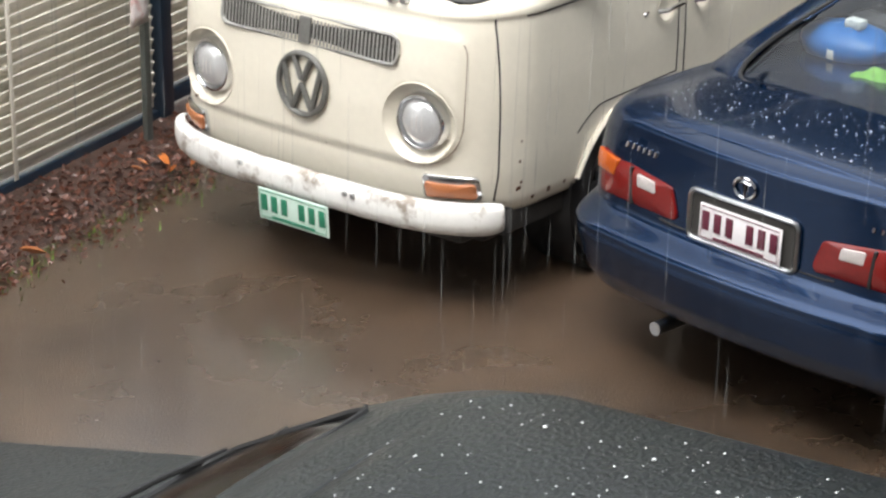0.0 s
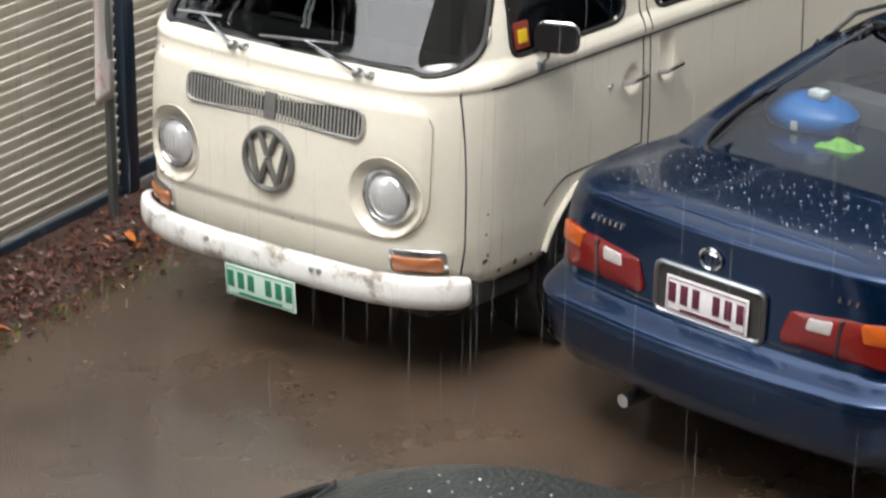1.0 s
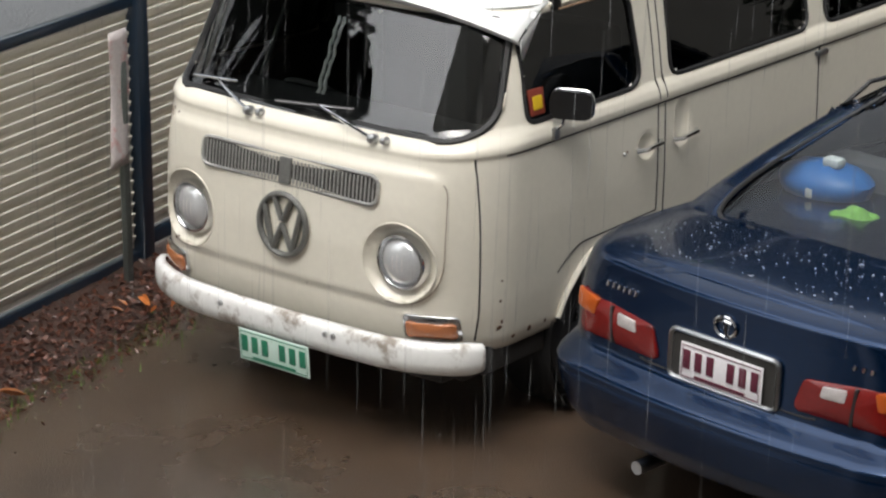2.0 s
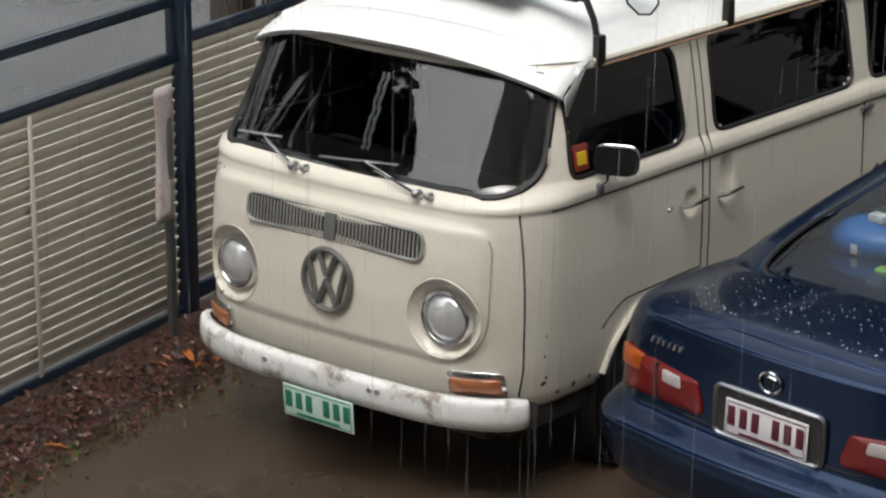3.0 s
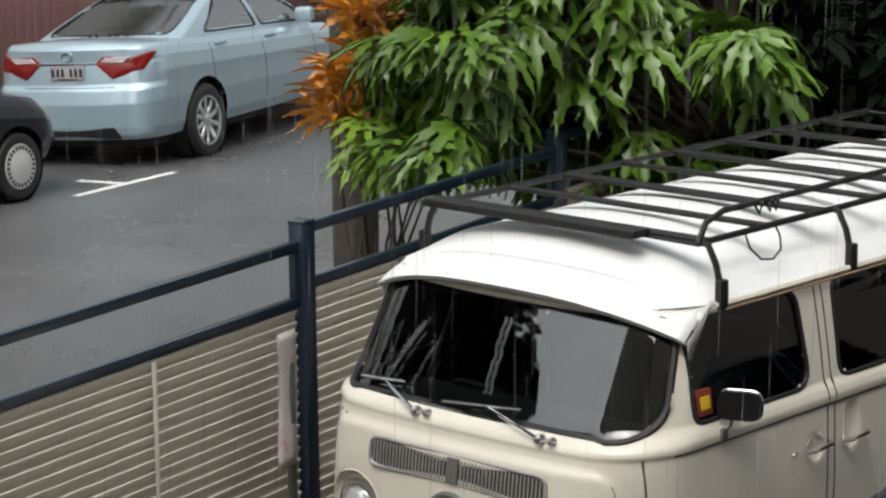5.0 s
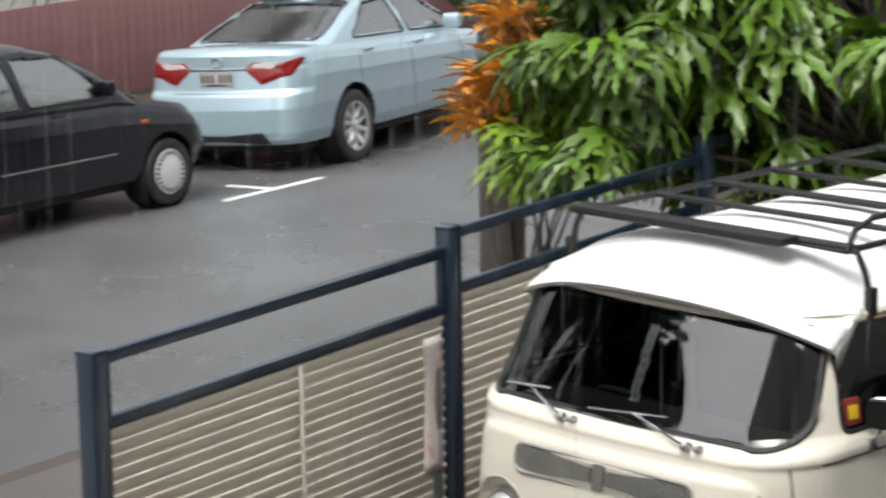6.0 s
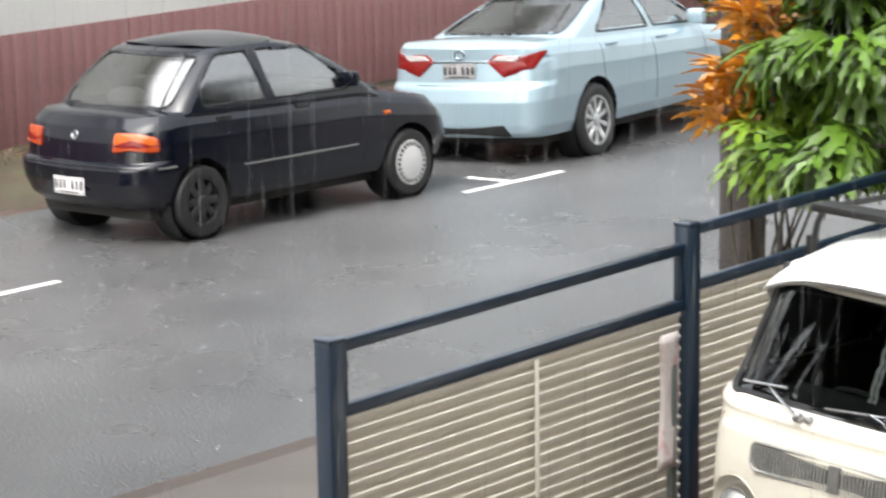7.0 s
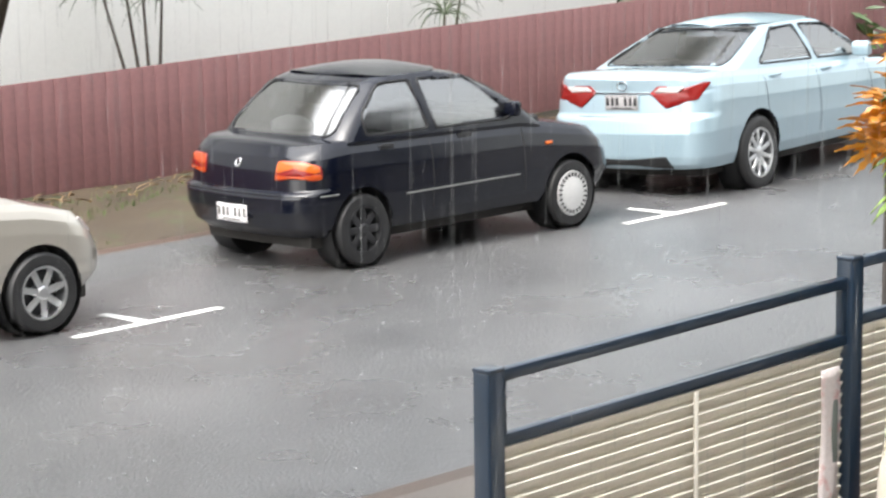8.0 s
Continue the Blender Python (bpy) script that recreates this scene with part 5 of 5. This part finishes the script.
for s in (-1, 1):
    tl = lamp(pale, "tail_lamp", low, rounded([(s * 0.48, 0.815), (s * 0.78, 0.890), (s * 0.85, 1.035), (s * 0.38, 1.010), (s * 0.30, 0.950)][::s], 0.02), RED, h=0.014, label="red and clear tail lamp")
    lamp(tl, "clear_lens", low, rounded([(s * 0.34, 0.952), (s * 0.60, 0.945), (s * 0.66, 1.005), (s * 0.41, 1.000)][::s], 0.012), CLEARLENS, h=0.034, dome=0.003)
    for y, z in ((1.42, 0.985), (2.38, 0.955)):
        q = low.lay([(y, z)], "x", s, 0.014)[0]
        part("door_handle", Geo().tube([(q[0] - s * 0.012, y - 0.10, z), (q[0] + s * 0.012, y - 0.06, z + 0.004), (q[0] + s * 0.012, y + 0.06, z + 0.004), (q[0] - s * 0.012, y + 0.10, z)], 0.014, 7), PALEBLUE, pale)
    for y in (1.22, 2.19, 3.2):
        lay_line("door_seam", low, [(y + (0.12 * smooth(0.75, 0.4, z) if y < 1.5 else 0), z) for z in np.linspace(0.40, 1.0, 12)], "x", s, 0.003, SHADOWGAP, pale)
    q = low.lay([(2.98, 0.95)], "x", s)[0]
    part("mirror", Geo().box((q[0] + s * 0.08, 3.0, 1.08), (0.20, 0.10, 0.14), 0.035), PALEBLUE, pale)
lay_line("bumper_shelf", low, [(x, 0.745) for x in np.linspace(-0.5, 0.5, 24)], "y", -1, 0.004, SHADOWGAP, pale)
lay_line("chrome_strip", low, [(x, 0.945) for x in np.linspace(-0.42, 0.42, 20)], "y", -1, 0.010, DARKCHROME, pale, 0.004)
lamp(pale, "lower_trim", low, rounded([(-0.56, 0.300), (0.56, 0.300), (0.50, 0.405), (-0.50, 0.405)], 0.02), RUBBER, h=0.008, label="black plastic lower bumper insert", dome=0.0)
c = low.lay([(0.0, 0.868)], "y", -1, 0.010)[0]
plate(pale, Matrix.Translation(c), PLATEGREY, STEELBLACK, 0.372, 0.134)
part("badge", Geo().tube(low.lay([(0.055 * math.cos(a), 1.01 + 0.038 * math.sin(a)) for a in np.linspace(0, 2 * math.pi, 24)[:-1]], "y", -1, 0.006), 0.008, 5, True), CHROME, pale)

# --- champagne hatch behind, of which the nose shows
m = Matrix.Translation((-10.47, -1.86, -0.165)) @ Matrix.Rotation(radians(7.8), 4, "Z") @ Matrix.Rotation(radians(-2.0), 4, "Y")
hatch, low, up = sedan("champagne_hatchback", m, "pale champagne hatchback parked at the kerb, nose towards the navy sedan", SILVERGOLD, 3.35, 0.82, 0.26,
                       [(0, 0.98), (0.5, 1.0), (1.6, 0.97), (2.1, 0.98), (2.6, 0.93), (3.0, 0.83), (3.35, 0.60)],
                       [(0.26, 0.1), (0.4, 0.0), (0.98, 0.1)], [(0.26, 0.10), (0.34, 0.02), (0.46, 0.0), (0.54, 0.03), (0.60, 0.12)],
                       (0.45, 2.62, 0.295, 0.735), (0.10, 2.35, 0.40, 1.35, 0.75, 0.58, 1.50),
                       [rounded([(0.9, 1.04), (1.9, 1.02), (1.4, 1.40), (0.85, 1.40)], 0.06)],
                       rounded([(-0.55, 1.05), (0.55, 1.05), (0.5, 1.40), (-0.5, 1.40)], 0.08), rounded([(-0.62, 1.02), (0.62, 1.02), (0.5, 1.42), (-0.5, 1.42)], 0.08), ("seven", "seven"), GREYGLASS,
                       corner=(0.30, 0.32, 0.44, 0.50), bow=(0.10, 0.16))
for s in (-1, 1):
    lamp(hatch, "headlamp", low, rounded([(s * 0.46, 0.62), (s * 0.66, 0.66), (s * 0.72, 0.80), (s * 0.50, 0.72)][::-s], 0.03), CLEARLENS, "y", 1, 0.014, "clear swept headlamp")
    lay_line("door_seam", low, [(2.02, z) for z in np.linspace(0.36, 0.95, 12)], "x", s, 0.003, SHADOWGAP, hatch)
# ---------------------------------------------------------------- plants
def lobed_leaf(lobes, size, width, droop, rn):
    """A hand-shaped leaf: toothed narrow lobes fanning from the stalk, tips hanging."""
    g = Geo()
    for i in range(lobes):
        a = radians(-125 + 250 * i / (lobes - 1) + rn.uniform(-5, 5))
        l = size * (0.62 + 0.38 * math.cos(a * 0.55)) * rn.uniform(0.9, 1.08)
        d, s = Vector((math.sin(a), math.cos(a), 0)), Vector((math.cos(a), -math.sin(a), 0))
        v, steps = [], ((0.0, 0.25), (0.28, 0.75), (0.42, 0.55), (0.56, 1.25), (0.62, 0.60), (0.80, 0.80), (0.84, 0.36), (1.0, 0.02))
        for t, w in steps:
            q = d * l * t
            z = 0.05 * size * math.sin(t * 3) - droop * size * t ** 2
            v += [q - s * width * w + Vector((0, 0, z + 0.012)), q + Vector((0, 0, z)), q + s * width * w + Vector((0, 0, z + 0.012))]
        f = []
        for k in range(len(steps) - 1):
            b = 3 * k
            f += [(b, b + 1, b + 4, b + 3), (b + 1, b + 2, b + 5, b + 4)]
        g.add(v, f)
    return g


def strap_leaf(l, w, bend):
    pts = [(t, w * math.sin(math.pi * min(0.15 + t * 0.85, 1)) ** 0.7) for t in np.linspace(0, 1, 6)]
    v = []
    for t, q in pts:
        y, z = l * t * (1 - 0.25 * bend * t), l * (0.55 * t - bend * t * t)
        v += [(-q, y, z + 0.01), (0, y, z), (q, y, z + 0.01)]
    return v, [(3 * k + a, 3 * k + a + 1, 3 * k + a + 4, 3 * k + a + 3) for k in range(5) for a in (0, 1)]


def limbs(g, base, tips, r, rn):
    for tip in tips:
        b, t = Vector(base), Vector(tip)
        mid = b.lerp(t, 0.5) + Vector((rn.uniform(-0.12, 0.12), rn.uniform(-0.12, 0.12), 0.15))
        g.tube([b, b.lerp(mid, 0.5), mid, mid.lerp(t, 0.6), t], [r, r * 0.85, r * 0.6, r * 0.42, r * 0.25], 7)


rn = random.Random(11)
TB = Vector((-2.02, 4.40, 0.0))
tree = thing("lobed_leaf_tree", Matrix.Translation(TB), "tree with large green deeply lobed drooping leaves beside the fence", "tree")
tips = []
for i in range(205):
    u, h = rn.uniform(0, 1), rn.uniform(0, 1)
    if u > 0.66 and rn.random() < 0.7:
        continue
    # the crown: a leaning cloud that follows the fence
    along, out = -2.6 + 3.05 * u, rn.gauss(0, 0.42)
    z = 1.42 + 2.35 * h ** 0.9 + (0.15 if u < 0.25 else 0)
    tips.append(Vector((0.62 * along * 0.78 + out * 0.75 - 0.12, along * 0.55 + 0.10 - out * 0.6, z)))
g = Geo().tube([(0, 0, -0.05), (0.03, 0.02, 0.7), (-0.04, 0.05, 1.5), (0.02, 0.02, 2.3), (0, 0, 3.0)], [0.11, 0.095, 0.08, 0.06, 0.03], 10)
part("trunk", g, BARK, tree)
for t in tips:
    g = Geo()
    limbs(g, (0, 0, min(2.6, max(0.7, t.z - 0.7))), [t], 0.022, rn)
    part("limb", g, BARK, tree)
shapes = [lobed_leaf(n, 0.31, 0.036, d, random.Random(n)) for n, d in ((7, 0.15), (9, 0.30), (7, 0.45), (9, 0.6))]
meshes = [mesh_of("leaf", s, m_, 60) for m_ in (LEAF, LEAFBRIGHT) for s in shapes]
EYE2 = Vector((1, -1, 0.2)).normalized()
order = sorted(tips, key=lambda t: -t.dot(EYE2))
inner = Geo()
count = 0
for k, t in enumerate(order):
    bright = rn.random() < 0.30
    for j in range(7):
        a = 2 * math.pi * j / 7 + rn.uniform(-0.3, 0.3)
        out = Vector((math.cos(a), math.sin(a), 0))
        pos = t + out * rn.uniform(0.05, 0.14) + Vector((0, 0, rn.uniform(-0.08, 0.06)))
        m = Matrix.Translation(pos) @ Matrix.Rotation(a - math.pi / 2, 4, "Z") @ Matrix.Rotation(radians(rn.uniform(-48, -8)), 4, "X") @ Matrix.Rotation(radians(rn.uniform(-20, 20)), 4, "Y")
        s = rn.uniform(0.75, 1.2)
        if count < 300:
            ob = new("leaf", meshes[(4 if bright else 0) + rn.randrange(4)])
            ob.parent, ob.matrix_local = tree, m @ Matrix.Diagonal((s, s, s, 1))
            count += 1
        else:
            sh = shapes[rn.randrange(4)]
            inner.add(sh.v, sh.f, m @ Matrix.Diagonal((s, s, s, 1)))
tagged(part("inner_leaves", inner, LEAF, tree, "", 60), kind="stuff")

shrub = thing("croton_shrub", Matrix.Translation((-3.60, 3.19, -0.04)), "leafy shrub with orange upper and yellow-green lower lobed leaves", "shrub")
heads = [Vector((a * 0.75, a * 0.65, z)) for a, z in ((0.28, 1.45), (-0.20, 1.82), (0.12, 1.50), (0.25, 1.62), (-0.12, 1.98), (0.05, 2.15), (0.16, 2.05), (0.0, 2.32), (0.22, 2.25), (0.05, 1.60), (0.34, 1.45), (0.12, 1.48), (0.0, 1.50), (0.40, 1.50))]
for t in heads:
    g = Geo()
    limbs(g, (0, 0, 0.1), [t], 0.016, rn)
    part("stem", g, BARK, shrub)
spread = [Vector((a * 0.75 + b_ * 0.5, a * 0.65 - b_ * 0.5, z)) for a, b_, z in ((0.05, 0.1, 1.52), (0.25, 0.2, 1.46), (0.45, 0.0, 1.50), (0.55, 0.2, 1.62), (0.0, 0.2, 1.72), (0.3, 0.0, 1.68), (0.5, 0.1, 1.78), (0.7, 0.2, 1.60), (0.15, 0.1, 1.88), (0.65, 0.0, 1.95), (0.4, 0.2, 1.95), (0.85, 0.1, 1.85), (0.8, 0.0, 1.55))]
for c, m_, spots_, each, lift in (("orange_leaves", CROTON, [heads[q] for q in (1, 4, 5, 6, 7, 8)], 8, (25, 70)), ("green_leaves", LEAFBRIGHT, spread[::2], 8, (-45, 10)), ("darker_leaves", LEAF, spread[1::2], 9, (-45, 10))):
    g = Geo()
    for q in spots_:
        for j in range(each):
            sh, k = shapes[rn.randrange(4)], rn.uniform(0.6, 0.95)
            a = 2.4 * j + rn.uniform(-0.4, 0.4)
            g.add(sh.v, sh.f, Matrix.Translation(q + Vector((0.09 * math.cos(a), 0.09 * math.sin(a), rn.uniform(-0.12, 0.06)))) @ Matrix.Rotation(a - math.pi / 2, 4, "Z") @ Matrix.Rotation(radians(rn.uniform(*lift)), 4, "X") @ Matrix.Rotation(radians(rn.uniform(-20, 20)), 4, "Y") @ Matrix.Diagonal((k, k, k, 1)))
    tagged(part(c, g, m_, shrub, "", 60), kind="stuff")


def dark_tree(x, y, z0, h, r, leaves, seed, label, mat=LEAFSHADE, low=0.15, size=0.16):
    rn = random.Random(seed)
    t = thing("broadleaf_tree", Matrix.Translation((x, y, z0)), label, "tree", "dark trees beyond the yard")
    part("trunk", Geo().tube([(0, 0, -0.1), (0.05, 0, h * 0.3), (0, 0.06, h * 0.6), (0, 0, h * 0.9)], [0.14, 0.12, 0.08, 0.03], 9), BARK, t)
    tips = [Vector((r * 0.8 * math.cos(a) * rn.random() ** 0.4, r * 0.8 * math.sin(a) * rn.random() ** 0.4, h * rn.uniform(low, 0.95))) for a in np.linspace(0, 6.28, 12)]
    g = Geo()
    limbs(g, (0, 0, h * 0.25), tips, 0.05, rn)
    part("limbs", g, BARK, t)
    clumps = []
    for _ in range(60):
        a, q, zz = rn.uniform(0, 6.28), rn.random() ** 0.5, rn.random()
        clumps.append((Vector((r * q * math.cos(a), r * q * math.sin(a), h * (low + (1 - low) * zz))), r * rn.uniform(0.18, 0.36)))
    g = Geo()
    for _ in range(leaves):
        c, cr = clumps[rn.randrange(60)]
        d = Vector((rn.gauss(0, 1), rn.gauss(0, 1), rn.gauss(0, 0.8))).normalized() * cr * rn.random() ** 0.3
        l = size * rn.uniform(0.6, 1.3)
        g.add(*leaf_shape(l, l * 0.38, l * 0.12), Matrix.Translation(c + d) @ Euler((rn.uniform(-1.2, 0.3), rn.uniform(-0.6, 0.6), rn.uniform(0, 6.28))).to_matrix().to_4x4())
    tagged(part("crown", g, mat, t, "", 60), kind="stuff")
    return t


DT = "tall tree with dense foliage coloured shade-dark beyond the yard"
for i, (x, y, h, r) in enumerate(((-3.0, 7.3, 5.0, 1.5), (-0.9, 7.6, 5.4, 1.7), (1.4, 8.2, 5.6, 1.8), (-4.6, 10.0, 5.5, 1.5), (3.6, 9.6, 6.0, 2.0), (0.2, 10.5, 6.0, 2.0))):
    dark_tree(x, y, -0.05, h, r, 8500, 20 + i, DT, LEAFSHADE, 0.02, 0.28)
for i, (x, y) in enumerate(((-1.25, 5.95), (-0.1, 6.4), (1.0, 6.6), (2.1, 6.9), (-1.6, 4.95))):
    dark_tree(x, y, 0.0, 2.5, 0.85 if y > 5 else 0.55, 2600, 70 + i, "low dense tree coloured shade-dark behind the van", LEAFSHADE, 0.02, 0.2)
# unseen tree, placed to darken the left of the windscreen's reflection
dark_tree(-4.3, -2.4, -0.05, 7.5, 1.6, 14000, 40, "unseen dark tree added for the windscreen's reflection", LEAFSHADE, 0.50, 0.34)
FT = "tree with mid-green foliage at the far end of the street"
for i, (n_, s_) in enumerate(((6.6, 15.5), (9.0, 19.0), (6.0, 21.0), (11.0, 15.0))):
    q = STREET @ Vector((n_, s_, 0))
    dark_tree(q.x, q.y, 0.0, 6.0, 2.2, 3200, 50 + i, FT, leaf_material("far_leaf", (0.05, 0.085, 0.03)), 0.03, 0.28)

# bare-stemmed yuccas between the maroon fence and the white wall
for s_, lean_, hts in ((4.0, -0.10, (1.72, 1.98, 1.85, 1.60)), (8.30, 0.2, (1.15, 1.3))):
    yucca = thing("yucca", STREET @ Matrix.Translation((5.15, s_, 0.0)), "thin-stemmed grey-green yucca behind the maroon fence", "plant", "yuccas behind the fence")
    for i, h in enumerate(hts):
        top = Vector((0.0, -0.30 + 0.24 * i + lean_, h))
        part("stem", Geo().tube([(0, (i - 1) * 0.10, -0.05), (0, (i - 1) * 0.13, h * 0.5), top], [0.025, 0.02, 0.014], 6), BARK, yucca)
        g = Geo()
        for j in range(26):
            g.add(*strap_leaf(rn.uniform(0.30, 0.55), 0.008, rn.uniform(0.5, 1.2)), Matrix.Translation(top) @ Matrix.Rotation(2.4 * j, 4, "Z") @ Matrix.Rotation(radians(rn.uniform(-10, 45)), 4, "X"))
        tagged(part("leaves", g, GREYGREEN, yucca, "", 60), kind="stuff")

# dry strappy litter and low plants along the foot of the maroon fence
g = Geo()
for i in range(420):
    q = STREET @ Vector((rn.gauss(4.35, 0.16), rn.uniform(-4, 10.5), 0))
    g.add(*strap_leaf(rn.uniform(0.10, 0.26), 0.011, rn.uniform(0.2, 1.3)), Matrix.Translation((q.x, q.y, -0.05)) @ Matrix.Rotation(rn.uniform(0, 6.28), 4, "Z"))
tagged(part("dry_litter", g, leaf_material("dry_straw", (0.26, 0.17, 0.09))), "dry straw-coloured leaves along the fence foot", "leaf litter", kind="stuff")
g = Geo()
for i in range(9000):
    n_, s_ = rn.uniform(2.45, 4.3), rn.uniform(-6, 12)
    if noise.noise((n_ * 0.9, s_ * 0.5, 9)) < -0.05:
        continue
    q = STREET @ Vector((n_, s_, 0))
    h = rn.uniform(0.03, 0.08)
    g.add([(-0.006, 0, 0), (0.006, 0, 0), (0.0, h * 0.4, h)], [(0, 1, 2)], Matrix.Translation((q.x, q.y, -0.085 + 0.015 * (n_ - 2.4))) @ Matrix.Rotation(rn.uniform(0, 6.28), 4, "Z"))
tagged(part("verge_grass", g, leaf_material("wet_grass", (0.075, 0.12, 0.03))), "short patchy wet grass on the verge", "grass", kind="stuff")

pole = thing("power_pole", Matrix.Translation((-5.20, 4.66, -0.1)), "thick weathered dark timber power pole on the footpath", "pole")
part("shaft", Geo().tube([(0, 0, 0), (0, 0, 3), (0.01, 0, 6), (0.01, 0, 9)], [0.15, 0.142, 0.13, 0.12], 18), POLEWOOD, pole)
part("steel_band", Geo().lathe([(0.151, 1.9), (0.153, 1.91), (0.153, 1.95), (0.151, 1.96)], 24), GALV, pole)

# splashes where the rain strikes the ground
rn = random.Random(77)
g = Geo()
def splash(x, y, z, r):
    m = Matrix.Translation((x, y, z)) @ Matrix.Rotation(rn.uniform(0, 6.28), 4, "Z")
    g.lathe([(r * 0.5, 0), (r * 0.75, r * 0.5), (r, r * 1.1)], 6, m)
    for k in range(2):
        a, q = rn.uniform(0, 6.28), r * rn.uniform(0.8, 1.8)
        g.add([(-r * .13, 0, 0), (r * .13, 0, 0), (0, 0, r * .26)], [(0, 1, 2)], m @ Matrix.Translation((q * math.cos(a), q * math.sin(a), r * rn.uniform(0.8, 2.2))))
for i in range(9000):
    q = STREET @ Vector((rn.uniform(-4.6, 2.0), rn.uniform(-6, 12), 0))
    n_ = (STREET.inverted() @ q).x
    splash(q.x, q.y, ground_z(n_) + 0.001, 0.0025 + 0.010 * rn.random() ** 4)
for i in range(4200):
    splash(rn.uniform(-1.2, 4.2), rn.uniform(-3.6, 0.3), 0.001, 0.0012 + 0.0040 * rn.random() ** 3)
tagged(part("rain_splashes", g, SPLASH, None, "", 60), "small splashes of heavy rain on the wet ground", "splashes", kind="stuff")

# falling rain
g, near = Geo(), Geo()
for i in range(2500):
    d, a, e = rn.uniform(7, 18), radians(rn.uniform(27, 68)), radians(rn.uniform(-30, -3))
    q = EYE + Vector((-math.sin(a) * math.cos(e), math.cos(a) * math.cos(e), math.sin(e))) * d
    if q.z < 0.45 or (abs(q.x) < 0.95 and -0.3 < q.y < 4.4 and q.z < 2.1):
        continue
    l = rn.uniform(0.10, 0.42)
    g.tube([q, q + Vector((0.004, 0, l * 0.5)), q + Vector((0.008, 0, l))], [0.0002, 0.0006 + 0.0020 * rn.random() ** 3, 0.0002], 5)
for i in range(110):
    d, a, e = rn.uniform(3.2, 6.0), radians(rn.uniform(27, 68)), radians(rn.uniform(-27, -4))
    q = EYE + Vector((-math.sin(a) * math.cos(e), math.cos(a) * math.cos(e), math.sin(e))) * d
    if q.z > 1.7:
        l = rn.uniform(0.15, 0.40)
        near.tube([q, q + Vector((0.004, 0, l * 0.3)), q + Vector((0.006, 0, l * 0.7)), q + Vector((0.008, 0, l))], [0.0004, rn.uniform(0.0012, 0.0028), rn.uniform(0.0012, 0.0028), 0.0004], 6)
tagged(part("near_rain", near, RAINTHIN, None, "", 60), "faint blurred falls of heavy rain close by", "rain", kind="stuff")
tagged(part("rain", g, RAIN, None, "", 60), "falling drops of heavy rain", "rain", kind="stuff")
